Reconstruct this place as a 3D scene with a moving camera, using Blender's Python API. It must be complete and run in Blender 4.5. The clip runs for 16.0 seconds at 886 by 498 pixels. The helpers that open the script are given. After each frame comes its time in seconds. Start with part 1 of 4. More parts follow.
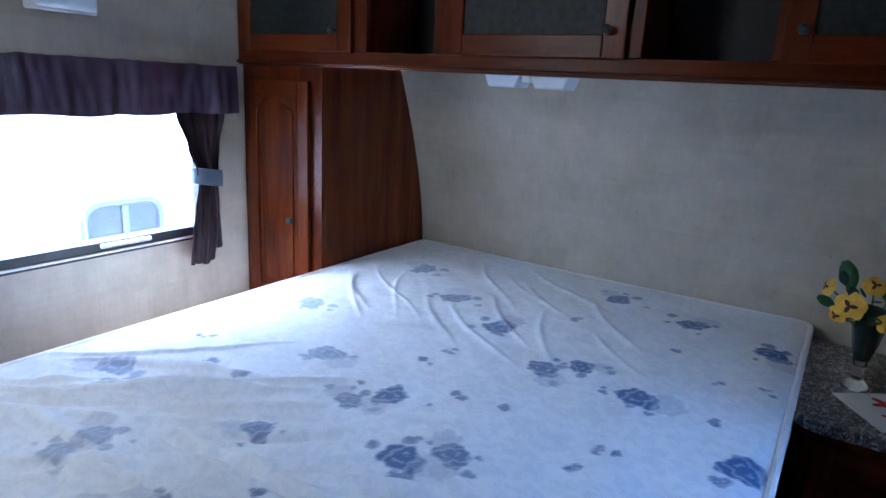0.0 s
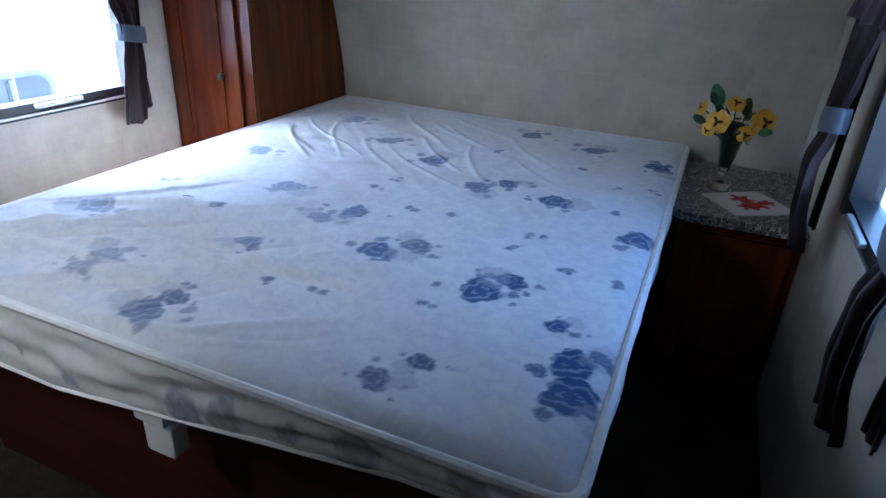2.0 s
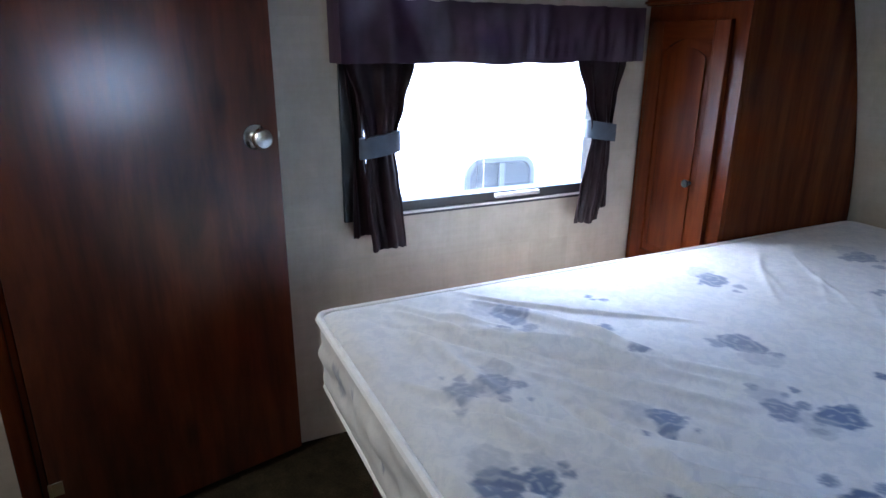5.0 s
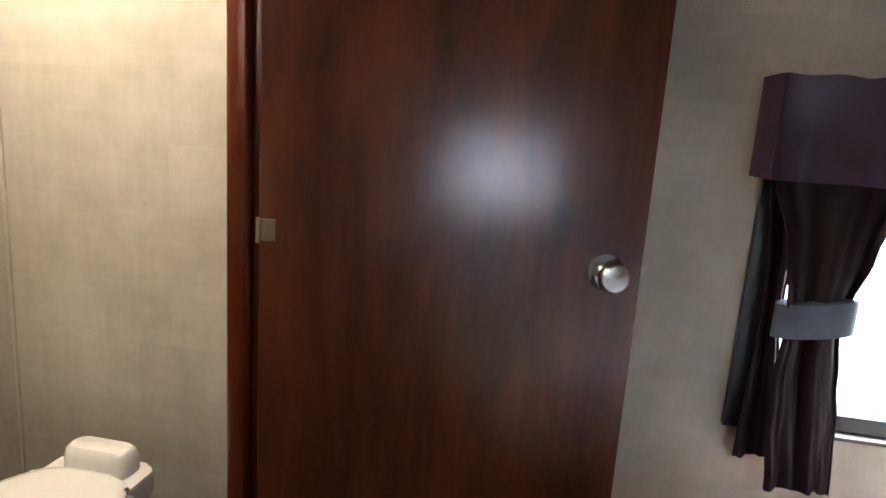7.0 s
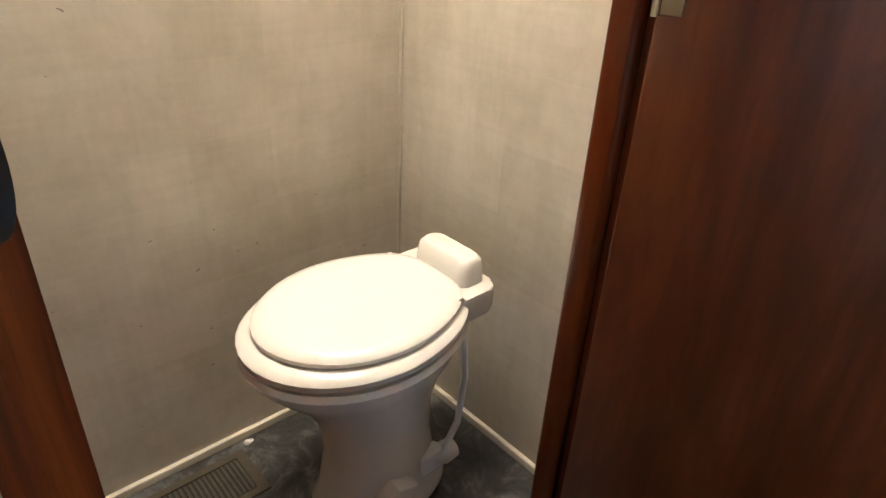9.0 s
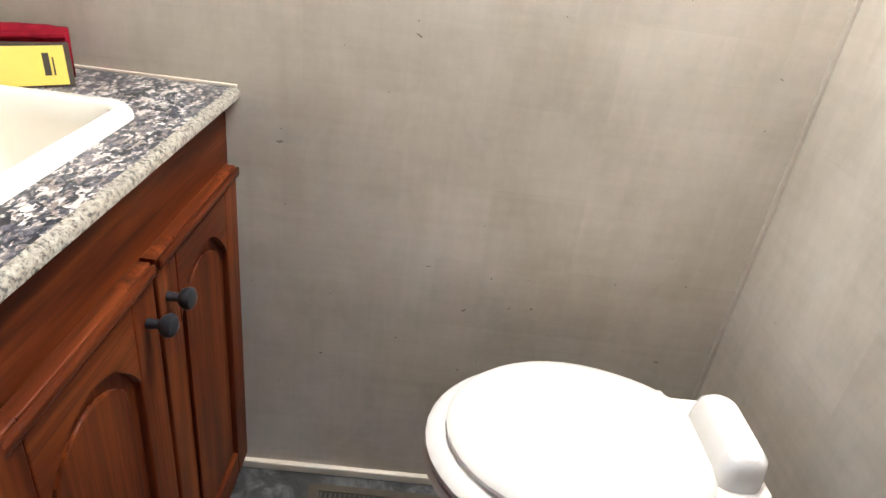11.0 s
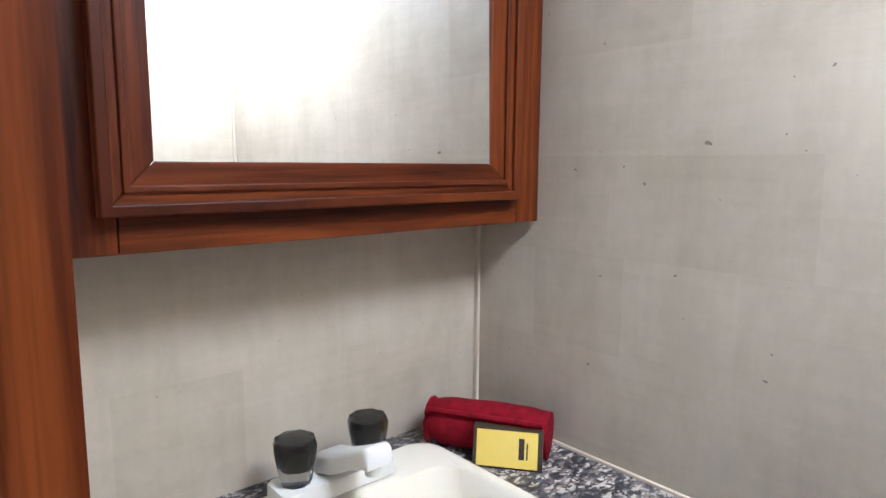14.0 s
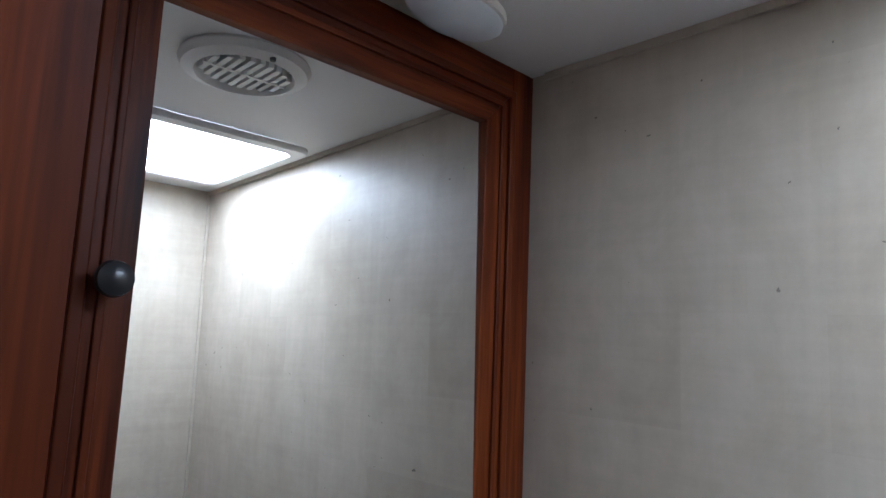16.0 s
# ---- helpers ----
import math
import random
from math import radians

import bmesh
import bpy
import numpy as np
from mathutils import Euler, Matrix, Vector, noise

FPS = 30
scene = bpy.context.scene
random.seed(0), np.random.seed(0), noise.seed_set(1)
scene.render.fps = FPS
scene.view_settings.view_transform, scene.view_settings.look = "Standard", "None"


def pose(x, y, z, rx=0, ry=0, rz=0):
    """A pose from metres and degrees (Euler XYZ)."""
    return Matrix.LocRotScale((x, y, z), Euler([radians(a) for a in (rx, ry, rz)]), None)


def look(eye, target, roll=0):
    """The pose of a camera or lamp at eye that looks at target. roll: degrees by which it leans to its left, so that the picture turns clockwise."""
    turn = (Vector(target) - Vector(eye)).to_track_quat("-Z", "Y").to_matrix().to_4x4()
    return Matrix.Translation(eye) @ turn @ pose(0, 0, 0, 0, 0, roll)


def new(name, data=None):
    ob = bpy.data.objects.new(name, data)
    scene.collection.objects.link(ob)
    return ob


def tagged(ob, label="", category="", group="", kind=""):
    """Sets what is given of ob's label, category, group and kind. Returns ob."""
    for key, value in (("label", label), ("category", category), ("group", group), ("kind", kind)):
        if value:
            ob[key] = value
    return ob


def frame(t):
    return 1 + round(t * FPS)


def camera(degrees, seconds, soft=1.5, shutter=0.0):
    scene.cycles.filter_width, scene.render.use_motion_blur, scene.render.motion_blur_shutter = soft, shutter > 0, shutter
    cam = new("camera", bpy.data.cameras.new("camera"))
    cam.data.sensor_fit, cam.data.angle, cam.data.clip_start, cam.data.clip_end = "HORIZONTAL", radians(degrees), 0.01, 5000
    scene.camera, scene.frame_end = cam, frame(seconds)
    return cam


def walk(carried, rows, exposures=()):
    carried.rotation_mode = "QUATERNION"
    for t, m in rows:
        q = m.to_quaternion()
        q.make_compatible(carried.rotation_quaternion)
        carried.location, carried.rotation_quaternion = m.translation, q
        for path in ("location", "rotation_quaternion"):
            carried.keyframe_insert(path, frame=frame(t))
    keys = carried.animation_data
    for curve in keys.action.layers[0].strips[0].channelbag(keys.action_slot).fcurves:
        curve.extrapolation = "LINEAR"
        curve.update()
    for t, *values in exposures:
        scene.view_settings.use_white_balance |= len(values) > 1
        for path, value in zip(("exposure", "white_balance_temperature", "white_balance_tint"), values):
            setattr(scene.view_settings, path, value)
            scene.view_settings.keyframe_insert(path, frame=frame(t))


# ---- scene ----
cam = camera(71.1, 16.0)
PATH = [
    (0, (1.965, 0.778, 1.311), (0.916, 2.402, 0.8), 3.1),
    (0.5, (1.967, 0.669, 1.319), (1.098, 2.379, 0.751), 2.3),
    (1, (1.977, 0.548, 1.315), (1.146, 2.266, 0.717), 2.5),
    (1.5, (1.996, 0.503, 1.29), (1.255, 2.212, 0.561), 2.9),
    (2, (1.996, 0.482, 1.258), (1.303, 2.15, 0.398), 2.9),
    (2.5, (1.989, 0.474, 1.232), (1.326, 2.083, 0.246), 1.7),
    (3, (1.969, 0.488, 1.229), (1.183, 2.03, 0.226), 1.3),
    (3.5, (1.91, 0.55, 1.226), (0.823, 1.936, 0.28), 2.7),
    (4, (1.86, 0.661, 1.232), (0.499, 1.848, 0.372), 2.5),
    (4.2, (1.845, 0.7, 1.234), (0.38, 1.805, 0.437), 1.9),
    (6.3, (1.388, 0.872, 1.208), (-0.549, 1.108, 0.782), 1.8),
    (6.5, (1.324, 0.893, 1.212), (-0.631, 0.961, 0.802), 2.0),
    (7, (1.146, 0.938, 1.221), (-0.788, 0.6, 0.832), 3.9),
    (7.5, (1.025, 0.995, 1.179), (-0.702, 0.136, 0.651), 3.3),
    (8, (0.96, 0.956, 1.144), (-0.576, -0.075, 0.383), 2.3),
    (8.5, (0.884, 0.895, 1.122), (-0.512, -0.264, 0.28), 4.3),
    (9, (0.847, 0.836, 1.1), (-0.351, -0.449, 0.144), 3.0),
    (9.5, (0.791, 0.795, 1.107), (-0.145, -0.655, 0.097), 4.9),
    (9.7, (0.767, 0.786, 1.102), (-0.047, -0.738, 0.096), 5.5),
    (11.8, (0.537, 0.67, 1.142), (0.879, -1.058, 0.195), 6.8),
    (12, (0.536, 0.651, 1.15), (0.99, -1.064, 0.227), 6.2),
    (12.5, (0.539, 0.63, 1.178), (1.283, -1.04, 0.366), 4.9),
    (13, (0.54, 0.574, 1.2), (1.626, -0.938, 0.469), 3.1),
    (13.5, (0.555, 0.554, 1.23), (1.93, -0.802, 0.709), -0.3),
    (14, (0.559, 0.519, 1.278), (2.056, -0.78, 1.006), 0.4),
    (14.5, (0.571, 0.482, 1.35), (2.135, -0.747, 1.149), -1.9),
    (15, (0.595, 0.463, 1.426), (2.163, -0.776, 1.334), -0.6),
    (15.5, (0.607, 0.488, 1.504), (2.121, -0.814, 1.621), 0.7),
    (16, (0.612, 0.523, 1.545), (2.034, -0.86, 1.801), 2.5),
]
LIGHTING = [(0, 4.28, 4800, 10), (1.5, 4.15, 4850, 10), (3.0, 4.25, 5000, 10), (4.2, 4.05, 5200, 10), (6.3, 3.7, 6000, 12), (6.8, 3.95, 6500, 12), (7.5, 4.85, 6900, 12), (8.0, 5.05, 7000, 12), (9.0, 4.8, 6700, 12), (9.7, 4.75, 6100, 12),
            (11.8, 5.15, 5250, 12), (13.0, 4.75, 5050, 12), (14.5, 4.28, 4800, 12), (15.0, 3.95, 4650, 12), (15.5, 3.4, 4700, 12), (16.0, 3.1, 4650, 12)]
walk(cam, [(t, look(eye, target, roll)) for t, eye, target, roll in PATH], LIGHTING)

# ---- world, sun, exposure ----
world = bpy.data.worlds.new("sky")
scene.world = world
world.use_nodes = True
wn = world.node_tree.nodes
sky = wn.new("ShaderNodeTexSky")
sky.sky_type, sky.sun_disc, sky.sun_elevation, sky.sun_rotation = "NISHITA", False, radians(51), radians(240)
world.node_tree.links.new(sky.outputs[0], wn["Background"].inputs[0])
sky.ozone_density = 3.0
wn["Background"].inputs[1].default_value = 0.15
sun = new("sun", bpy.data.lights.new("sun", "SUN"))
sun.data.energy, sun.data.angle, sun.data.color = 3.0, radians(0.6), (1.0, 0.97, 0.93)
sun.matrix_world = look((-5.45, -3.15, 8.77), (0, 0, 1.0))


# ---- materials ----
def nodes_of(name, rough=0.5, metal=0.0, spec=0.5):
    m = bpy.data.materials.new(name)
    m.use_nodes = True
    nt = m.node_tree
    b = nt.nodes["Principled BSDF"]
    b.inputs["Roughness"].default_value, b.inputs["Metallic"].default_value = rough, metal
    b.inputs["Specular IOR Level"].default_value = spec
    return m, nt, b


def coords(nt, scale, jitter=False):
    tc, mp = nt.nodes.new("ShaderNodeTexCoord"), nt.nodes.new("ShaderNodeMapping")
    mp.inputs["Scale"].default_value = scale
    nt.links.new(tc.outputs["Object"], mp.inputs["Vector"])
    if jitter:
        oi, mu = nt.nodes.new("ShaderNodeObjectInfo"), nt.nodes.new("ShaderNodeMath")
        mu.operation = "MULTIPLY"
        mu.inputs[1].default_value = 37.0
        nt.links.new(oi.outputs["Random"], mu.inputs[0])
        nt.links.new(mu.outputs[0], mp.inputs["Location"])
    return mp.outputs[0]


def noise_of(nt, vec, scale, detail=4.0, rough=0.55, distort=0.0):
    n = nt.nodes.new("ShaderNodeTexNoise")
    n.inputs["Scale"].default_value, n.inputs["Detail"].default_value = scale, detail
    n.inputs["Roughness"].default_value, n.inputs["Distortion"].default_value = rough, distort
    nt.links.new(vec, n.inputs["Vector"])
    return n.outputs["Fac"]


def ramp(nt, fac, stops):
    r = nt.nodes.new("ShaderNodeValToRGB")
    e = r.color_ramp.elements
    while len(e) < len(stops):
        e.new(0.5)
    for el, (p, c) in zip(e, stops):
        el.position, el.color = p, (*c, 1)
    nt.links.new(fac, r.inputs[0])
    return r.outputs[0]


def mixc(nt, fac, a, b, mode="MIX"):
    m = nt.nodes.new("ShaderNodeMix")
    m.data_type, m.blend_type = "RGBA", mode
    for sock, v in ((m.inputs[0], fac), (m.inputs[6], a), (m.inputs[7], b)):
        if isinstance(v, (int, float)):
            sock.default_value = v
        elif isinstance(v, tuple):
            sock.default_value = (*v, 1)
        else:
            nt.links.new(v, sock)
    return m.outputs[2]


def bump(nt, b, height, strength, dist=0.002):
    n = nt.nodes.new("ShaderNodeBump")
    n.inputs["Strength"].default_value, n.inputs["Distance"].default_value = strength, dist
    nt.links.new(height, n.inputs["Height"])
    nt.links.new(n.outputs[0], b.inputs["Normal"])


def plain(name, color, rough=0.5, metal=0.0, vary=0.12, scale=14.0, relief=0.08, spec=0.5):
    """One colour with soft cloudy variation and fine grain."""
    m, nt, b = nodes_of(name, rough, metal, spec)
    v = coords(nt, (1, 1, 1))
    f = noise_of(nt, v, scale, 5)
    lo, hi = tuple(c * (1 - vary) for c in color), tuple(min(1, c * (1 + vary)) for c in color)
    nt.links.new(ramp(nt, f, [(0.3, lo), (0.7, hi)]), b.inputs["Base Color"])
    bump(nt, b, noise_of(nt, v, scale * 12, 3), relief)
    return m


def timber(name, dark, mid, light, grain, rough=0.35, knots=0.0, spec=0.5, fine=6, wide=14, swirl=0.55, pores=0.4, thick=260):
    """Wood with its grain along one axis, pores, broad tone changes and now and then a knot."""
    m, nt, b = nodes_of(name, rough, 0.0, spec)
    stretch = {"x": (1.2, wide, wide), "y": (wide, 1.2, wide), "z": (wide, wide, 1.2)}[grain]
    v = coords(nt, stretch, True)
    g = noise_of(nt, v, 1.5, fine, 0.6, swirl)
    col = ramp(nt, g, [(0.28, dark), (0.48, mid), (0.72, light)])
    pore = {"x": (6, thick, thick), "y": (thick, 6, thick), "z": (thick, thick, 6)}[grain]
    p = noise_of(nt, coords(nt, pore, True), 1.0, 2)
    col = mixc(nt, pores, col, ramp(nt, p, [(0.36, (0.62, 0.6, 0.58)), (0.5, (1, 1, 1))]), "MULTIPLY")
    if knots:
        k = nt.nodes.new("ShaderNodeTexVoronoi")
        k.inputs["Scale"].default_value = 3.2
        kv = {"x": (0.6, 1.4, 1.4), "y": (1.4, 0.6, 1.4), "z": (1.4, 1.4, 0.6)}[grain]
        nt.links.new(coords(nt, kv, True), k.inputs["Vector"])
        col = mixc(nt, knots, col, ramp(nt, k.outputs["Distance"], [(0.02, (0.10, 0.07, 0.06)), (0.13, (1, 1, 1))]), "MULTIPLY")
    nt.links.new(col, b.inputs["Base Color"])
    bump(nt, b, p, 0.06, 0.001)
    return m


def paper_material(name, tone):
    """Vinyl wall covering printed like brushed linen, with faint panels and dark flecks."""
    m, nt, b = nodes_of(name, 0.42, 0.0, 0.5)
    t = lambda k: tuple(c * k for c in tone)
    up = noise_of(nt, coords(nt, (55, 55, 2.5)), 1.0, 4)
    along = noise_of(nt, coords(nt, (4, 4, 70)), 1.0, 4)
    cloud = noise_of(nt, coords(nt, (1, 1, 1)), 3.2, 5, 0.6)
    col = ramp(nt, up, [(0.3, t(0.93)), (0.7, t(1.05))])
    col = mixc(nt, 0.5, col, ramp(nt, along, [(0.35, t(0.94)), (0.65, t(1.04))]))
    mid = noise_of(nt, coords(nt, (1.0, 1.0, 0.7)), 11.0, 6, 0.7, 0.4)
    col = mixc(nt, 0.6, col, ramp(nt, mid, [(0.36, (0.86, 0.84, 0.80)), (0.6, (1.03, 1.03, 1.03))]), "MULTIPLY")
    col = mixc(nt, 0.55, col, ramp(nt, cloud, [(0.35, (0.74, 0.72, 0.68)), (0.62, (1.05, 1.05, 1.05))]), "MULTIPLY")
    patch = nt.nodes.new("ShaderNodeTexBrick")
    patch.inputs["Scale"].default_value = 1.0
    patch.inputs["Brick Width"].default_value, patch.inputs["Row Height"].default_value = 0.5, 0.33
    patch.inputs["Mortar Size"].default_value = 0.0
    patch.inputs["Color1"].default_value, patch.inputs["Color2"].default_value = (0.89, 0.88, 0.865, 1), (1, 1, 1, 1)
    sep, comb, addxy = nt.nodes.new("ShaderNodeSeparateXYZ"), nt.nodes.new("ShaderNodeCombineXYZ"), nt.nodes.new("ShaderNodeMath")
    nt.links.new(coords(nt, (3.1, 3.1, 2.3)), sep.inputs[0])
    nt.links.new(sep.outputs[0], addxy.inputs[0])
    nt.links.new(sep.outputs[1], addxy.inputs[1])
    nt.links.new(addxy.outputs[0], comb.inputs[0])
    nt.links.new(sep.outputs[2], comb.inputs[1])
    nt.links.new(comb.outputs[0], patch.inputs["Vector"])
    col = mixc(nt, 0.8, col, patch.outputs["Color"], "MULTIPLY")
    fl = nt.nodes.new("ShaderNodeTexVoronoi")
    fl.inputs["Scale"].default_value = 24.0
    nt.links.new(mixc(nt, 0.03, coords(nt, (1.0, 1.0, 1.5)), noise_col(nt, coords(nt, (1, 1, 1)), 45.0)), fl.inputs["Vector"])
    some = nt.nodes.new("ShaderNodeSeparateColor")
    nt.links.new(fl.outputs["Color"], some.inputs[0])
    wide = nt.nodes.new("ShaderNodeMath")
    wide.operation = "MULTIPLY"
    wide.inputs[1].default_value = 0.075
    nt.links.new(some.outputs[0], wide.inputs[0])
    near = nt.nodes.new("ShaderNodeMath")
    near.operation = "LESS_THAN"
    nt.links.new(fl.outputs["Distance"], near.inputs[0])
    nt.links.new(wide.outputs[0], near.inputs[1])
    fade = nt.nodes.new("ShaderNodeMath")
    fade.operation = "MULTIPLY"
    nt.links.new(near.outputs[0], fade.inputs[0])
    nt.links.new(some.outputs[1], fade.inputs[1])
    col = mixc(nt, fade.outputs[0], col, t(0.3))
    nt.links.new(col, b.inputs["Base Color"])
    bump(nt, b, mid, 0.25, 0.002)
    return m


def stone_material():
    """Speckled granite-look laminate."""
    m, nt, b = nodes_of("granite_laminate", 0.28)
    v = coords(nt, (1.25, 0.7, 1))
    vo = nt.nodes.new("ShaderNodeTexVoronoi")
    vo.inputs["Scale"].default_value = 150.0
    warp = mixc(nt, 0.035, v, noise_col(nt, v, 70.0))
    nt.links.new(warp, vo.inputs["Vector"])
    cell = nt.nodes.new("ShaderNodeSeparateColor")
    nt.links.new(vo.outputs["Color"], cell.inputs[0])
    big = noise_of(nt, coords(nt, (1.3, 0.7, 1)), 48.0, 5, 0.7, 0.5)
    add = nt.nodes.new("ShaderNodeMath")
    add.operation = "MULTIPLY_ADD"
    nt.links.new(cell.outputs[0], add.inputs[0])
    add.inputs[1].default_value = 0.5
    nt.links.new(big, add.inputs[2])
    col = ramp(nt, add.outputs[0], [(0.52, (0.018, 0.018, 0.022)), (0.66, (0.055, 0.055, 0.068)), (0.78, (0.14, 0.13, 0.14)),
                                    (0.86, (0.22, 0.17, 0.13)), (0.96, (0.50, 0.46, 0.42))])
    nt.links.new(col, b.inputs["Base Color"])
    return m


def noise_col(nt, vec, scale):
    n = nt.nodes.new("ShaderNodeTexNoise")
    n.inputs["Scale"].default_value = scale
    nt.links.new(vec, n.inputs["Vector"])
    return n.outputs["Color"]


def edge_material():
    m, nt, b = nodes_of("speckled_edge", 0.35)
    f = noise_of(nt, coords(nt, (1, 1, 1)), 190.0, 3, 0.7)
    nt.links.new(ramp(nt, f, [(0.36, (0.06, 0.055, 0.05)), (0.47, (0.26, 0.23, 0.18)), (0.7, (0.44, 0.40, 0.32))]), b.inputs["Base Color"])
    return m


def ticking_material():
    """Mattress cover: pale cloth, its blue flower print carried by the mesh as a 'print' attribute, with tea-coloured
    age stains mixed with painted dim light at the foot and painted shade on the sides.
    """
    m, nt, b = nodes_of("mattress_ticking", 0.8, 0.0, 0.25)
    at = nt.nodes.new("ShaderNodeAttribute")
    at.attribute_name = "print"
    sep = nt.nodes.new("ShaderNodeSeparateColor")
    nt.links.new(at.outputs["Color"], sep.inputs[0])
    v = coords(nt, (1, 1, 1))
    cloth = ramp(nt, noise_of(nt, v, 3.0, 5, 0.6), [(0.3, (0.72, 0.71, 0.70)), (0.65, (0.82, 0.83, 0.85))])
    weave = noise_of(nt, v, 420.0, 2)
    mott = ramp(nt, noise_of(nt, v, 38.0, 5, 0.7, 0.6), [(0.42, (0.84, 0.86, 0.9)), (0.56, (1, 1, 1))])
    cloth = mixc(nt, 0.7, cloth, mott, "MULTIPLY")
    col = mixc(nt, sep.outputs[0], cloth, (0.030, 0.088, 0.26))
    col = mixc(nt, sep.outputs[1], col, (0.40, 0.43, 0.50))
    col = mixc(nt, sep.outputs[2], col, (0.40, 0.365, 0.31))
    nt.links.new(col, b.inputs["Base Color"])
    b.inputs["Sheen Weight"].default_value = 0.1
    bump(nt, b, weave, 0.15, 0.001)
    return m


def carpet_material():
    m, nt, b = nodes_of("carpet", 0.95, 0.0, 0.1)
    v = coords(nt, (1, 1, 1))
    f = noise_of(nt, v, 9.0, 6, 0.7)
    col = ramp(nt, f, [(0.3, (0.014, 0.0105, 0.006)), (0.55, (0.034, 0.0255, 0.0135)), (0.75, (0.064, 0.050, 0.027))])
    tuft = noise_of(nt, v, 170.0, 3, 0.7)
    col = mixc(nt, 0.7, col, ramp(nt, tuft, [(0.32, (0.45, 0.42, 0.4)), (0.6, (1.1, 1.1, 1.1))]), "MULTIPLY")
    nt.links.new(col, b.inputs["Base Color"])
    bump(nt, b, tuft, 0.9, 0.006)
    return m


def vinyl_material():
    m, nt, b = nodes_of("vinyl_floor", 0.3)
    f = noise_of(nt, coords(nt, (1, 1, 1)), 11.0, 7, 0.72, 0.8)
    nt.links.new(ramp(nt, f, [(0.34, (0.014, 0.013, 0.012)), (0.5, (0.045, 0.043, 0.040)), (0.66, (0.15, 0.147, 0.14))]), b.inputs["Base Color"])
    return m


def glass_material(name, tint=(1, 1, 1), rough=0.0):
    m, nt, b = nodes_of(name, rough)
    b.inputs["Base Color"].default_value = (*tint, 1)
    b.inputs["Transmission Weight"].default_value = 1.0
    b.inputs["IOR"].default_value = 1.45
    return m


def lamp_material(name, color, strength):
    m, nt, b = nodes_of(name, 0.4)
    b.inputs["Base Color"].default_value = (0.9, 0.9, 0.9, 1)
    b.inputs["Emission Color"].default_value = (*color, 1)
    b.inputs["Emission Strength"].default_value = strength
    return m


PAPER = paper_material("wall_covering", (0.50, 0.445, 0.36))
CHERRY = {a: timber("cherry_" + a, (0.052, 0.0085, 0.0020), (0.085, 0.0155, 0.0034), (0.125, 0.026, 0.0056), a, 0.27, 0.0, 0.26, 4, 11, 0.15, 0.35, 100) for a in "xyz"}
OAK = {a: timber("stained_oak_" + a, (0.018, 0.0030, 0.0009), (0.084, 0.0160, 0.0032), (0.185, 0.044, 0.0082), a, 0.46, 0.9, 0.14, 6, 22, 0.4, 0.85, 150) for a in "xyz"}
OAKBEAD = timber("stained_oak_bead", (0.030, 0.0052, 0.0013), (0.068, 0.0130, 0.0027), (0.120, 0.027, 0.0054), "z", 0.46, 0.0, 0.14, 4, 2, 0.4, 0.2, 40)
DOORSKIN = timber("door_skin", (0.026, 0.0047, 0.0012), (0.080, 0.0160, 0.0038), (0.150, 0.036, 0.0090), "z", 0.4, 0.6, 0.2, 5, 6, 0.35, 0.3, 90)
MAHOGANY = timber("bed_panel", (0.018, 0.003, 0.002), (0.034, 0.006, 0.004), (0.05, 0.010, 0.006), "x", 0.45, 0.0, 0.35)
GRANITE, EDGE, TICKING, CARPET, VINYL = stone_material(), edge_material(), ticking_material(), carpet_material(), vinyl_material()
CEILING = plain("ceiling_board", (0.72, 0.71, 0.69), 0.6, 0, 0.03, 4)
PLASTIC = plain("white_plastic", (0.72, 0.71, 0.68), 0.4, 0, 0.04, 8)
CERAMIC = plain("bone_ceramic", (0.66, 0.62, 0.55), 0.12, 0, 0.02, 5, 0.0)
SINKWARE = plain("bone_acrylic", (0.78, 0.73, 0.62), 0.2, 0, 0.02, 5, 0.0)
CORD = plain("white_piping", (0.80, 0.79, 0.77), 0.7, 0, 0.06, 40)
CHROME = plain("satin_nickel", (0.62, 0.60, 0.56), 0.2, 1.0, 0.04, 30, 0.02)
BRASS = plain("pale_brass", (0.34, 0.28, 0.18), 0.35, 1.0, 0.08, 50, 0.04)
BRONZE = plain("dark_bronze", (0.022, 0.023, 0.026), 0.3, 0.3, 0.2, 30, 0.03)
DUCTBROWN = plain("register_brown", (0.085, 0.068, 0.045), 0.4, 0.3, 0.15, 30)
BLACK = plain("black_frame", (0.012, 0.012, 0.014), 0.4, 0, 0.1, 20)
ALU = plain("pale_aluminium", (0.6, 0.6, 0.6), 0.35, 0.6, 0.06, 30)
CREAM = plain("cream_trim", (0.58, 0.51, 0.40), 0.45, 0, 0.06, 12)
SATIN = plain("brown_purple_satin", (0.019, 0.009, 0.011), 0.4, 0, 0.3, 9, 0.25, 0.16)
VELVET = plain("purple_valance_cloth", (0.036, 0.016, 0.034), 0.42, 0, 0.35, 12, 0.3)
TIE = plain("slate_tieback_cloth", (0.07, 0.085, 0.11), 0.5, 0, 0.2, 20, 0.2)
TOWEL = plain("red_terry", (0.20, 0.006, 0.014), 0.95, 0, 0.25, 60, 0.9, 0.1)
YELLOW = plain("yellow_wrap", (0.75, 0.56, 0.10), 0.35, 0, 0.05, 10)
INK = plain("dark_print", (0.05, 0.035, 0.02), 0.5)
LEAF = plain("leaf_green", (0.035, 0.11, 0.025), 0.5, 0, 0.35, 40)
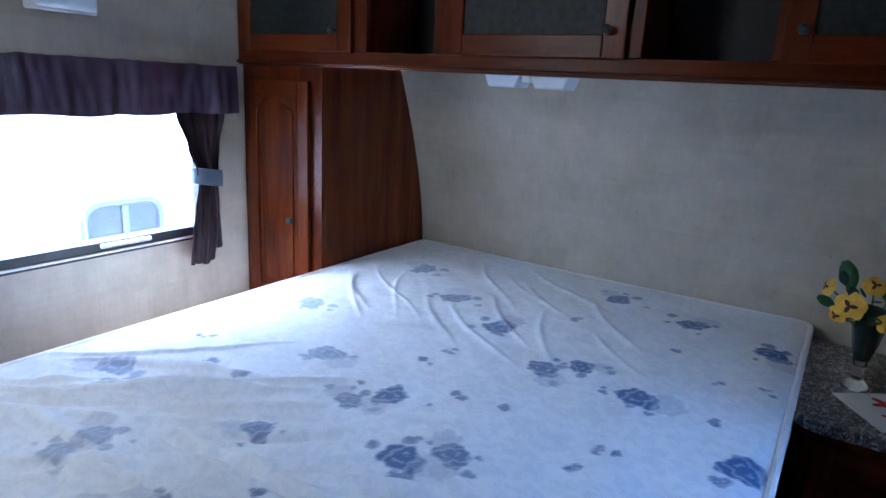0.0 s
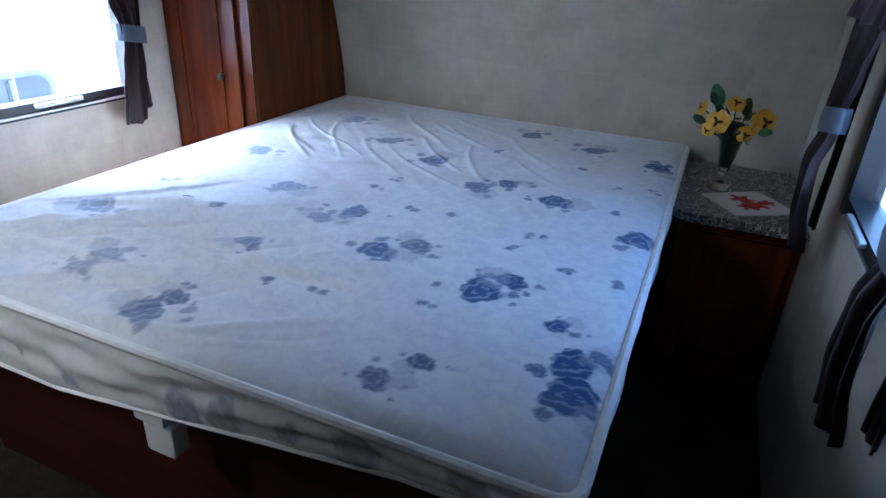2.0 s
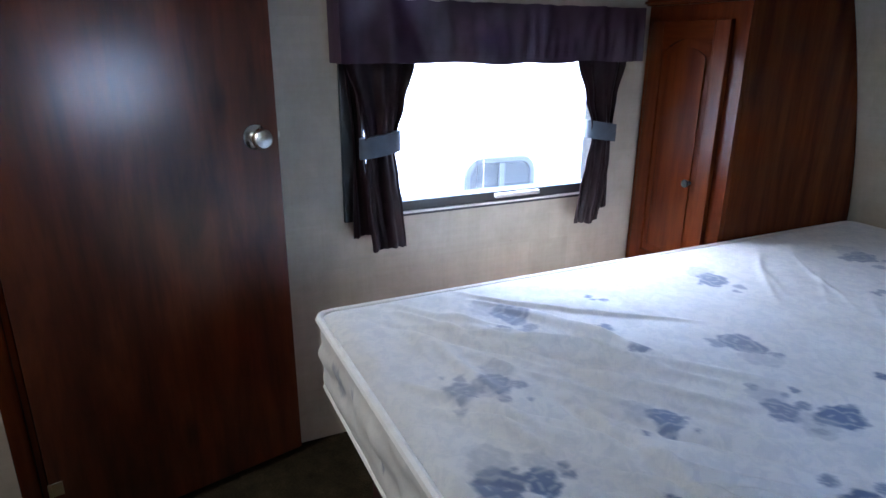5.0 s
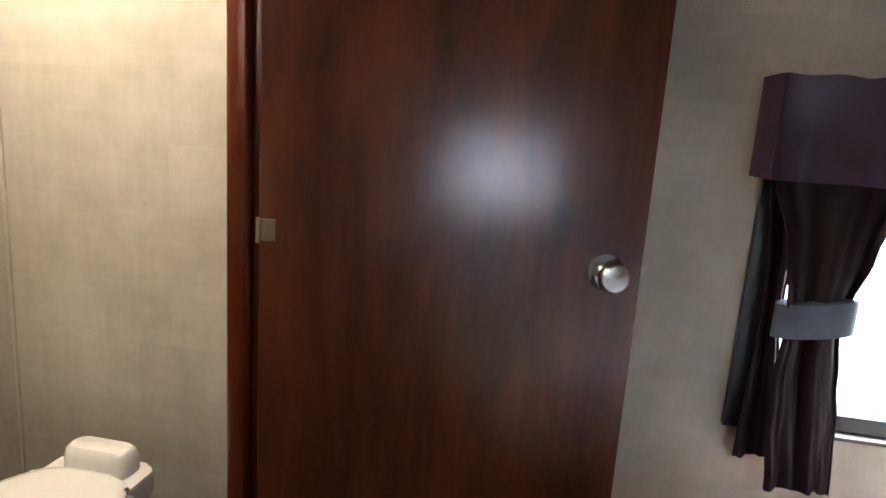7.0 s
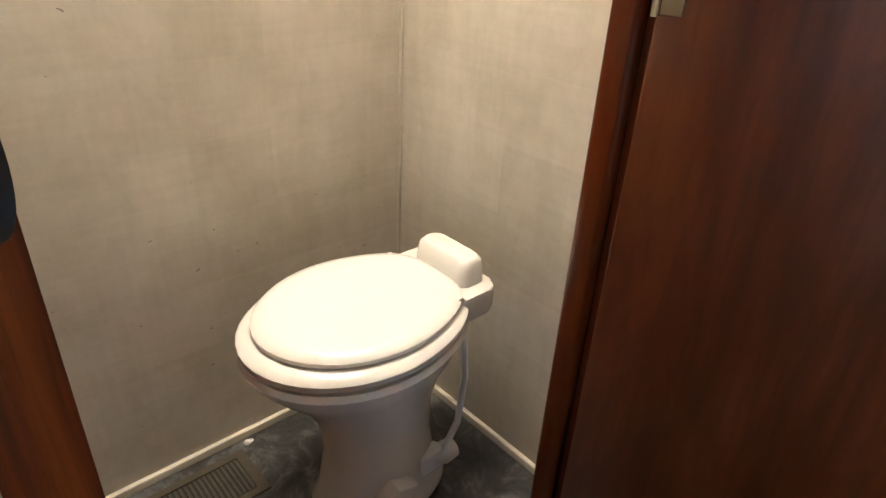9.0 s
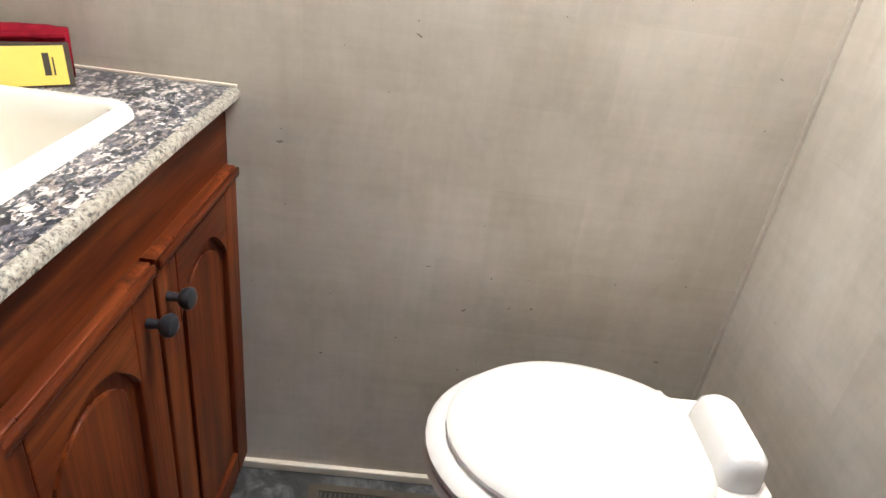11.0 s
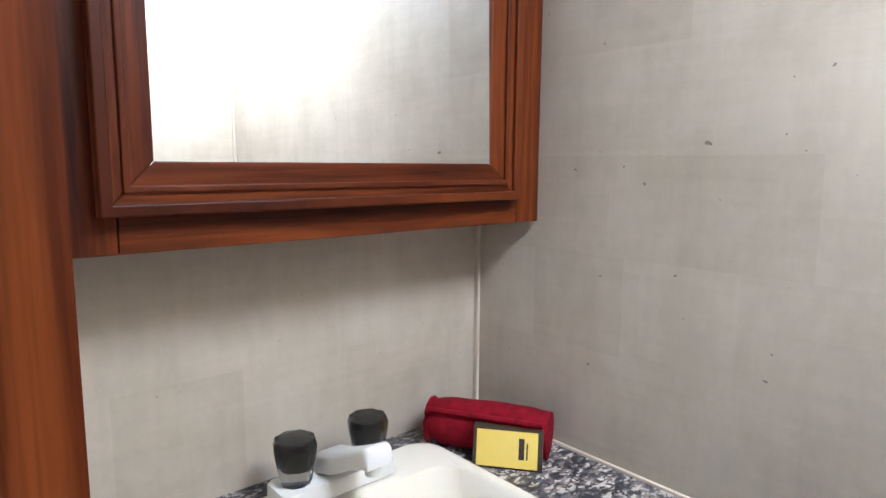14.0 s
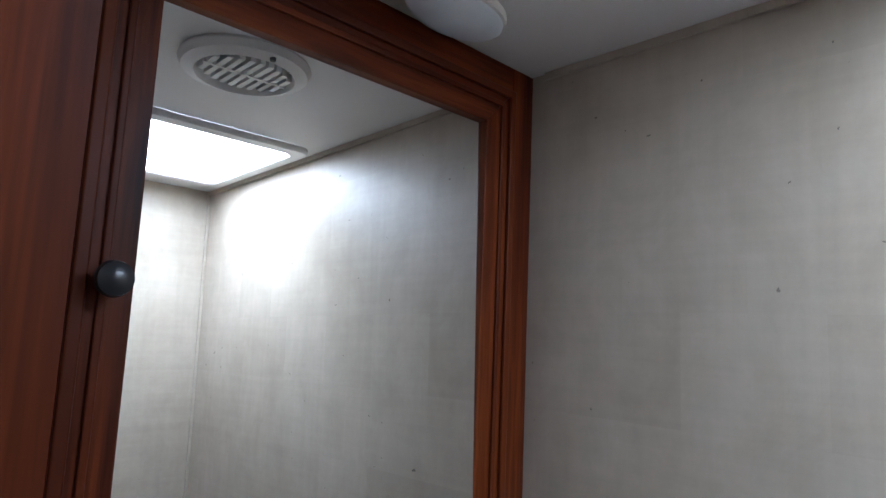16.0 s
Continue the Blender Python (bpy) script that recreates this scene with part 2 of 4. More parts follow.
DARKLEAF = plain("dark_tissue_green", (0.012, 0.04, 0.022), 0.6, 0, 0.3, 30)
PETAL = plain("yellow_petal", (0.66, 0.36, 0.02), 0.6, 0, 0.2, 60)
HEART = plain("brown_petal_centre", (0.06, 0.02, 0.008), 0.7)
PAPERWHITE = plain("napkin_paper", (0.68, 0.66, 0.63), 0.8, 0, 0.05, 30)
NAPRED = plain("napkin_red", (0.42, 0.03, 0.02), 0.8, 0, 0.3, 60)
GREYCLOTH = plain("grey_underlay", (0.16, 0.14, 0.17), 0.9, 0, 0.3, 25, 0.5)
VANPAINT = plain("white_vehicle_paint", (0.8, 0.8, 0.8), 0.25, 0, 0.02, 2)
VANGLASS = plain("tinted_vehicle_glass", (0.09, 0.095, 0.10), 0.25, 0, 0.1, 3, 0.08, 0.2)
GRAVEL = plain("pale_gravel", (0.34, 0.34, 0.34), 0.95, 0, 0.3, 6, 0.6)
VANTRIM = plain("grey_window_trim", (0.13, 0.135, 0.145), 0.5, 0, 0.1, 8)
CLEAR = glass_material("clear_glass")
SMOKE = glass_material("smoked_acrylic", (0.42, 0.42, 0.43), 0.02)
DARKGLASS = plain("smoked_cabinet_glass", (0.02, 0.022, 0.022), 0.3, 0, 0.5, 50, 0.3, 0.25)
FROST = plain("frosted_lens", (0.62, 0.66, 0.72), 0.35, 0, 0.05, 20)
_d = DOORSKIN.node_tree.nodes["Principled BSDF"]
_d.inputs["Coat Weight"].default_value, _d.inputs["Coat Roughness"].default_value, _d.inputs["Coat IOR"].default_value = 1.0, 0.2, 1.66
MIRROR, _nt, _b = nodes_of("mirror_silver", 0.0, 1.0)
_b.inputs["Base Color"].default_value = (0.9, 0.91, 0.91, 1)
SKYPANEL = lamp_material("lit_skylight_diffuser", (1.0, 0.93, 0.80), 2.5)
PANE = glass_material("window_pane")


# ---- building blocks ----
def thing(name, at, label, category, group="", kind=""):
    e = new(name)
    e.location = at
    e.empty_display_size = 0.05
    return tagged(e, label, category, group, kind)


def where(ob):
    p = Vector((0, 0, 0))
    while ob:
        p += ob.location
        ob = ob.parent
    return p


def mesh_of(name, bm, material, smooth=False):
    bmesh.ops.recalc_face_normals(bm, faces=bm.faces)
    me = bpy.data.meshes.new(name)
    bm.to_mesh(me)
    bm.free()
    for m in material if isinstance(material, (list, tuple)) else [material]:
        me.materials.append(m)
    if smooth:
        me.shade_smooth()
        me.set_sharp_from_angle(angle=radians(40))
    return me


def part(name, bm, material, parent, label="", smooth=False):
    """Links a bmesh, given in the room's coordinates, as one mesh under a thing or a part."""
    bmesh.ops.translate(bm, verts=bm.verts, vec=-where(parent))
    ob = new(name, mesh_of(name, bm, material, smooth))
    ob.parent = parent
    return tagged(ob, label)


def single(name, bm, material, label="", category="", kind="", group="", smooth=False):
    """A thing, or a piece of the setting, that is one mesh."""
    return tagged(new(name, mesh_of(name, bm, material, smooth)), label, category, group, kind)


def bx(x0, x1, y0, y1, z0, z1, bevel=0.0, bm=None, seg=2):
    bm = bm or bmesh.new()
    r = bmesh.ops.create_cube(bm, size=1)
    for v in r["verts"]:
        v.co = ((x0 + x1) / 2 + v.co.x * (x1 - x0), (y0 + y1) / 2 + v.co.y * (y1 - y0), (z0 + z1) / 2 + v.co.z * (z1 - z0))
    if bevel:
        es = list({e for v in r["verts"] for e in v.link_edges})
        bmesh.ops.bevel(bm, geom=es, offset=bevel, segments=seg, affect="EDGES", profile=0.5)
    return bm


def prism(outline, axis, lo, hi, bm=None, bevel=0.0):
    """A flat outline pushed along an axis: 'x' takes (y, z), 'y' takes (x, z), 'z' takes (x, y)."""
    bm = bm or bmesh.new()
    put = {"x": lambda a, b, c: (c, a, b), "y": lambda a, b, c: (a, c, b), "z": lambda a, b, c: (a, b, c)}[axis]
    lows, highs = [bm.verts.new(put(a, b, lo)) for a, b in outline], [bm.verts.new(put(a, b, hi)) for a, b in outline]
    n = len(outline)
    caps = [bm.faces.new(lows[::-1]), bm.faces.new(highs)]
    for i in range(n):
        bm.faces.new((lows[i], lows[(i + 1) % n], highs[(i + 1) % n], highs[i]))
    if bevel:
        es = list({e for f in caps for e in f.edges})
        bmesh.ops.bevel(bm, geom=es, offset=bevel, segments=2, affect="EDGES", profile=0.5)
    return bm


def rings(loops, bm=None, cap=(True, True)):
    """Skins a row of equal closed loops of points."""
    bm = bm or bmesh.new()
    vs = [[bm.verts.new(p) for p in loop] for loop in loops]
    n = len(vs[0])
    for a, b in zip(vs, vs[1:]):
        for i in range(n):
            bm.faces.new((a[i], a[(i + 1) % n], b[(i + 1) % n], b[i]))
    if cap[0]:
        bm.faces.new(vs[0][::-1])
    if cap[1]:
        bm.faces.new(vs[-1])
    return bm


def tube(points, r, seg=10, bm=None, closed=False):
    pts = [Vector(p) for p in points]
    n = len(pts)
    loops = []
    up = Vector((0, 0, 1))
    for i, p in enumerate(pts):
        a, b = pts[i - 1] if i or closed else p, pts[(i + 1) % n] if i < n - 1 or closed else p
        d = (b - a).normalized()
        side = d.cross(up if abs(d.z) < 0.9 else Vector((1, 0, 0))).normalized()
        top = side.cross(d)
        rr = r[i] if isinstance(r, (list, tuple)) else r
        loops.append([p + rr * (math.cos(t) * side + math.sin(t) * top) for t in (math.tau * k / seg for k in range(seg))])
    if closed:
        loops.append(loops[0])
        bm = rings(loops, bm, (False, False))
        bmesh.ops.remove_doubles(bm, verts=bm.verts, dist=1e-6)
        return bm
    return rings(loops, bm)


def turned(profile, at, axis="z", seg=24, bm=None):
    """A profile of (radius, height) spun round an axis through a place."""
    put = {"z": lambda c, s, h: (at[0] + c, at[1] + s, at[2] + h), "x": lambda c, s, h: (at[0] + h, at[1] + c, at[2] + s),
           "y": lambda c, s, h: (at[0] + c, at[1] + h, at[2] + s)}[axis]
    return rings([[put(r * math.cos(t), r * math.sin(t), h) for t in (math.tau * k / seg for k in range(seg))] for r, h in profile], bm)


def round_rect(x0, x1, y0, y1, r, n=5):
    out = []
    for cx, cy, a in ((x1 - r, y1 - r, 0), (x0 + r, y1 - r, 90), (x0 + r, y0 + r, 180), (x1 - r, y0 + r, 270)):
        out += [(cx + r * math.cos(radians(a + 90 * k / n)), cy + r * math.sin(radians(a + 90 * k / n))) for k in range(n + 1)]
    return out


def frame_ring(axis, depth0, depth1, outer, inner, bm=None, bevel=0.0):
    """A flat rectangular ring: outer and inner are (a0, a1, b0, b1) across the axis, as in prism()."""
    put = {"x": lambda a, b, c: (c, a, b), "y": lambda a, b, c: (a, c, b), "z": lambda a, b, c: (a, b, c)}[axis]
    loop = lambda q, d: [put(q[i], q[k], d) for i, k in ((0, 2), (1, 2), (1, 3), (0, 3))]
    ring = rings([loop(outer, depth0), loop(outer, depth1), loop(inner, depth1), loop(inner, depth0), loop(outer, depth0)], bm, (False, False))
    bmesh.ops.remove_doubles(ring, verts=ring.verts, dist=1e-6)
    if bevel:
        bmesh.ops.bevel(ring, geom=[e for e in ring.edges if e.calc_face_angle(0) > 0.5], offset=bevel, segments=2, affect="EDGES", profile=0.5)
    return ring


def knob(parent, at, axis, sign, r=0.014, name="knob"):
    """A small dark mushroom knob on a stem."""
    prof = [(r * 0.45, 0), (r * 0.38, r * 0.9), (r * 0.75, r * 1.15), (r, r * 1.6), (r * 0.92, r * 2.0), (r * 0.5, r * 2.25), (0.0005, r * 2.3)]
    return part(name, turned([(a, sign * h) for a, h in prof], at, axis, 16), BRONZE, parent, "dark bronze knob", True)


# ---- shell ----
W, TOP, YB, XV = 2.335, 1.95, -0.235, 1.335
HALL = -1.6


def front_y(z):
    """The nose of the trailer leans in towards its top."""
    return 3.02 - 0.33 * max(0.0, z - 0.62) ** 1.6


single("floor", bx(-0.1, W + 0.1, HALL - 0.1, 3.2, -0.08, 0.0), CARPET, "brown mottled cut-pile carpet floor", "floor", "structure")
single("bath_floor", bx(0.0, XV, YB, 0.52, 0.0, 0.004), VINYL, "dark grey mottled vinyl floor of the bathroom", "floor", "structure")
single("ceiling", bx(-0.1, W + 0.1, HALL - 0.1, 3.2, TOP, TOP + 0.06), CEILING, "plain white ceiling", "ceiling", "structure")


def side_wall(name, x0, x1, WY0, WY1, WZ0, WZ1):
    bm = bx(x0, x1, HALL, WY0, 0, TOP)
    bx(x0, x1, WY1, 3.1, 0, TOP, 0, bm)
    bx(x0, x1, WY0, WY1, 0, WZ0, 0, bm)
    bx(x0, x1, WY0, WY1, WZ1, TOP, 0, bm)
    return single(name, bm, PAPER, "tan linen-print wall with a window opening", "wall", "structure")


side_wall("wall_left", -0.06, 0.0, 1.30, 2.20, 0.745, 1.29)
side_wall("wall_right", W, W + 0.06, 1.30, 2.08, 0.785, 1.29)
zs = [k * TOP / 26 for k in range(27)]
single("wall_front", prism([(front_y(z), z) for z in zs] + [(front_y(z) + 0.05, z) for z in reversed(zs)], "x", 0.0, W), PAPER,
       "tan linen-print front wall curving inwards towards the top", "wall", "structure", smooth=True)
single("wall_hall", bx(-0.06, W + 0.06, HALL - 0.06, HALL, 0, TOP), PAPER, "tan linen-print wall closing the passage", "wall", "structure")
single("wall_bath_back", bx(0, XV + 0.04, YB - 0.04, YB, 0, TOP), PAPER, "tan linen-print rear wall of the bathroom", "wall", "structure")
single("wall_bath_side", bx(XV, XV + 0.04, YB, 0.478, 0, TOP), PAPER, "tan linen-print wall behind the vanity", "wall", "structure")
single("wall_partition", bx(0.862, XV + 0.04, 0.478, 0.540, 0, TOP), PAPER, "grey-tan partition beside the bathroom doorway", "wall", "structure")
single("wall_over_door", bx(0.0, 0.8135, 0.42, 0.540, 1.90, TOP), PAPER, "short wall over the bathroom doorway", "wall", "structure")
single("trim_post_strike", prism([(0.819, 0.526), (0.820, 0.474), (0.8615, 0.474), (0.8615, 0.5415), (0.843, 0.5395)], "z", 0, TOP, None, 0.002), OAK["z"], "reddish stained wooden jamb of the bathroom doorway", "door jamb", "structure")
hj = bx(0.0, 0.183, 0.406, 0.454, 0, 1.90, 0.002)
bx(0.177, 0.204, 0.401, 0.442, 0, 1.90, 0.008, hj, 3)
single("trim_post_hinge", hj, CHERRY["z"], "reddish stained wooden hinge jamb with a rounded bead", "door jamb", "structure", smooth=True)
for nm, bm in (("baseboard_back", bx(0.0, 0.92, YB, YB + 0.012, 0.004, 0.026, 0.003)), ("baseboard_side", bx(0, 0.012, YB + 0.012, 0.405, 0.004, 0.026, 0.003))):
    single(nm, bm, CREAM, "thin cream strip along the foot of the wall", "baseboard", "structure")
single("trim_corner_toilet", bx(0, 0.008, YB, YB + 0.008, 0.026, TOP, 0.002), PAPER, "thin corner strip between papered walls", "trim", "structure")
single("trim_corner_vanity", bx(XV - 0.009, XV, YB, YB + 0.007, 0.84, TOP, 0.002), CREAM, "thin pale corner strip above the vanity", "trim", "structure")
single("trim_ceiling_bath", bx(0.0, XV - 0.16, YB, YB + 0.006, TOP - 0.012, TOP, 0.001), PAPER, "papered cove strip under the ceiling", "trim", "structure")


# ---- windows ----
def window(name, x, inward, WY0, WY1, WZ0, WZ1):
    """A black-framed slider: ring frame, sill bar with a pale track, meeting stile, two panes."""
    s = inward
    w = thing(name, (x, (WY0 + WY1) / 2, WZ0), "black-framed sliding window with two panes", "window", "windows", "structure")
    a, b = sorted((x - s * 0.05, x + s * 0.014))
    part("window_frame", frame_ring("x", a, b, (WY0 - 0.02, WY1 + 0.02, WZ0 - 0.025, WZ1 + 0.02), (WY0 + 0.03, WY1 - 0.03, WZ0 + 0.022, WZ1 - 0.03)), BLACK, w)
    c, d = sorted((x + s * 0.014, x + s * 0.022))
    part("track", bx(c, d, WY0 + 0.06, WY1 - 0.06, WZ0 - 0.016, WZ0 - 0.008, 0.002), ALU, w, "pale metal track")
    part("latch", bx(c, x + s * 0.03 if s > 0 else d, 1.78, 1.95, WZ0 + 0.004, WZ0 + 0.018, 0.004) if s > 0 else bx(x - 0.03, d, 1.78, 1.95, WZ0 + 0.004, WZ0 + 0.018, 0.004), ALU, w, "pale latch bar")
    for y0, y1, off in ((WY0 + 0.03, 1.76, 0.02), (1.74, WY1 - 0.03, 0.032)):
        g0, g1 = sorted((x - s * off, x - s * (off + 0.004)))
        p = part("pane", bx(g0, g1, y0, y1, WZ0 + 0.022, WZ1 - 0.03), PANE, w)
        p.visible_shadow = False


window("window_1", 0.0, 1, 1.30, 2.20, 0.745, 1.29)
window("window_2", W, -1, 1.30, 2.08, 0.785, 1.29)


def cloth(name, x, s, rows, parent, material, pleats, depth, seed, label="", standoff=0.06):
    """A hanging cloth: rows of (z, y0, y1, standoff factor) from the top down, gathered into pleats."""
    rnd = random.Random(seed)
    bm, nu = bmesh.new(), 44
    ph = [rnd.uniform(0, 6) for _ in range(4)]
    sub = []
    for (z0, a0, b0, f0), (z1, a1, b1, f1) in zip(rows, rows[1:]):
        for k in range(6):
            t = k / 6
            e = t * t * (3 - 2 * t)
            sub.append((z0 + (z1 - z0) * t, a0 + (a1 - a0) * e, b0 + (b1 - b0) * e, f0 + (f1 - f0) * e))
    sub.append(rows[-1])
    grid = []
    for j, (z, a, b, f) in enumerate(sub):
        line = []
        for i in range(nu + 1):
            u = i / nu
            wob = math.sin(u * pleats * math.tau + ph[0] + 0.5 * math.sin(z * 9 + ph[1])) + 0.45 * math.sin(u * pleats * 2.3 * math.tau + ph[2] + z * 5)
            edge = 0.003 * math.sin(u * 7 + ph[3]) + 0.0015 * math.sin(u * 31 + ph[1])
            zz = z + (edge if j in (0, len(sub) - 1) else 0)
            line.append(bm.verts.new((x + s * (standoff * f + depth * wob), a + (b - a) * u, zz)))
        grid.append(line)
    for r0, r1 in zip(grid, grid[1:]):
        for i in range(nu):
            bm.faces.new((r0[i], r0[i + 1], r1[i + 1], r1[i]))
    bmesh.ops.recalc_face_normals(bm, faces=bm.faces)
    bmesh.ops.solidify(bm, geom=bm.faces[:], thickness=0.003)
    return part(name, bm, material, parent, label, True)


def drapes(x, s, seed, flare=1.0):
    c = thing("window_curtain", (x, 1.75, 0.62), "brown-purple satin curtains tied back under a gathered valance", "curtain", "window curtains")
    part("rod", tube([(x + s * 0.05, 1.285, 1.315), (x + s * 0.05, 2.25, 1.315)], 0.006, 8), ALU, c, "", True)
    for k, m in enumerate((1, -1)):
        y = lambda v: 1.76 - m * (1.76 - v)
        span = lambda a, b: (min(y(a), y(b)), max(y(a), y(b)))
        rows = [(1.30, *span(1.28, 1.51), 1.0), (1.18, *span(1.28, 1.485), 1.0), (1.06, *span(1.312, 1.45), 1.1), (0.975, *span(1.325, 1.425), 1.2),
                (0.93, *span(1.33, 1.42), 1.2), (0.85, *span(1.325, 1.432), 1.15 * flare), (0.76, *span(1.33, 1.445), 1.12 * flare), (0.64, *span(1.345, 1.455), 1.05 * flare ** 0.5)]
        cloth("drape", x, s, rows, c, SATIN, 1.7, 0.009 * flare, seed + k, "", 0.062)
        rows = [(1.20, *span(1.285, 1.35), 0.5), (0.95, *span(1.305, 1.338), 0.6), (0.68, *span(1.295, 1.375), 0.7)]
        cloth("drape_lining", x, s, rows, c, SATIN, 1.4, 0.005, seed + 5 + k, "", 0.06)
        ty0, ty1 = span(1.312, 1.435)
        tb = rings([[(x + s * (0.072 + (0.028 + 0.003 * (q == 1)) * math.cos(t)), (ty0 + ty1) / 2 + (ty1 - ty0) / 2 * math.sin(t), zz + 0.010 * math.sin(t) * m)
                     for t in (math.tau * i / 20 for i in range(20))] for q, zz in enumerate((0.925, 0.953, 0.982))])
        part("tieback", tb, TIE, c, "slate-blue tieback", True)
    bm = bmesh.new()
    rnd = random.Random(seed)
    path = [(0.004, 1.258), (0.05, 1.259), (0.085, 1.265)] + [(0.09, 1.265 + 1.01 * k / 120) for k in range(121)] + [(0.085, 2.278), (0.05, 2.286), (0.004, 2.287)]
    levels = [1.335, 1.322, 1.302, 1.28, 1.255, 1.23, 1.205, 1.172]
    grid = []
    for q, z in enumerate(levels):
        line = []
        for i, (dx, yy) in enumerate(path):
            n1 = noise.noise((yy * 11 + seed, z * 4, 0)) * 0.026 + noise.noise((yy * 34 + seed, z * 9, 4)) * 0.014
            body = 1.0 if 3 <= i < len(path) - 3 else 0.2
            dz = (noise.noise((yy * 6, seed, 0)) * 0.012 if q == 7 else noise.noise((yy * 25, seed, 2)) * 0.006 if q == 0 else 0)
            line.append(bm.verts.new((x + s * (dx + n1 * body * (0.3 + 0.12 * q)), yy, z + dz)))
        grid.append(line)
    for r0, r1 in zip(grid, grid[1:]):
        for i in range(len(path) - 1):
            bm.faces.new((r0[i], r0[i + 1], r1[i + 1], r1[i]))
    bmesh.ops.recalc_face_normals(bm, faces=bm.faces)
    bmesh.ops.solidify(bm, geom=bm.faces[:], thickness=0.004)
    part("valance", bm, VELVET, c, "dark purple gathered valance", True)


drapes(0.0, 1, 3)
drapes(W, -1, 11, 1.3)

# ---- outside ----
single("ground", bx(-400, 400, -400, 400, -0.82, -0.78), GRAVEL, "pale gravel lot", "ground", "structure")


def van():
    v = thing("parked_van", (-3.0, 4.0, -0.78), "white van parked beside the trailer", "van")
    prof = [(-2.15, -0.5), (-2.02, 0.1), (-2.15, 0.50), (-2.35, 0.62), (-3.65, 0.62), (-3.85, 0.5), (-3.98, 0.1), (-3.85, -0.5)]
    part("body", prism(prof, "y", 1.6, 6.4, None, 0.04), VANPAINT, v)
    arch = lambda e, x: [(x, a, b) for a, b in round_rect(2.73 + e, 3.30 - e, 0.08 + e, 0.47 - e, 0.12 - e * 0.8)]
    o = part("window", prism([(a, b) for _, a, b in arch(0.045, 0)], "x", -2.14, -2.045), VANGLASS, v)
    part("window_frame", rings([arch(0.0, -2.045), arch(0.005, -2.03), arch(0.038, -2.03), arch(0.045, -2.045)], None, (False, False)), VANTRIM, o)
    part("window_post", bx(-2.045, -2.032, 3.0, 3.045, 0.125, 0.425, 0.004), VANTRIM, o)
    for y in (2.4, 5.6):
        for x in (-2.15, -3.85):
            part("wheel", turned([(0.05, -0.1), (0.3, -0.1), (0.33, -0.06), (0.33, 0.06), (0.3, 0.1), (0.05, 0.1)], (x, y, -0.45), "x", 20), BLACK, v, "", True)


van()


# ---- bedroom ----
def flower(px, py, cx, cy, r, turn, lobes=5):
    """How strongly a printed flower inks a point: scalloped petals with pale veins and a ring."""
    dx, dy = px - cx, py - cy
    rad, ang = np.hypot(dx, dy), np.arctan2(dy, dx) + turn
    rim = r * (0.88 + 0.07 * np.cos(lobes * ang) + 0.04 * np.cos(11 * ang + turn * 3) + 0.10 * np.cos(2 * ang - turn) + 0.06 * np.cos(3 * ang - turn))
    ink = np.clip((rim - rad) / 0.005, 0, 1)
    swirl = np.sin(rad / r * 13 + 2.4 * np.sin(2 * ang + turn) + np.sin(5 * ang))
    vein = np.clip((swirl - 0.45) / 0.25, 0, 1) * (rad > 0.2 * r) * 0.34
    return ink * (1 - vein)


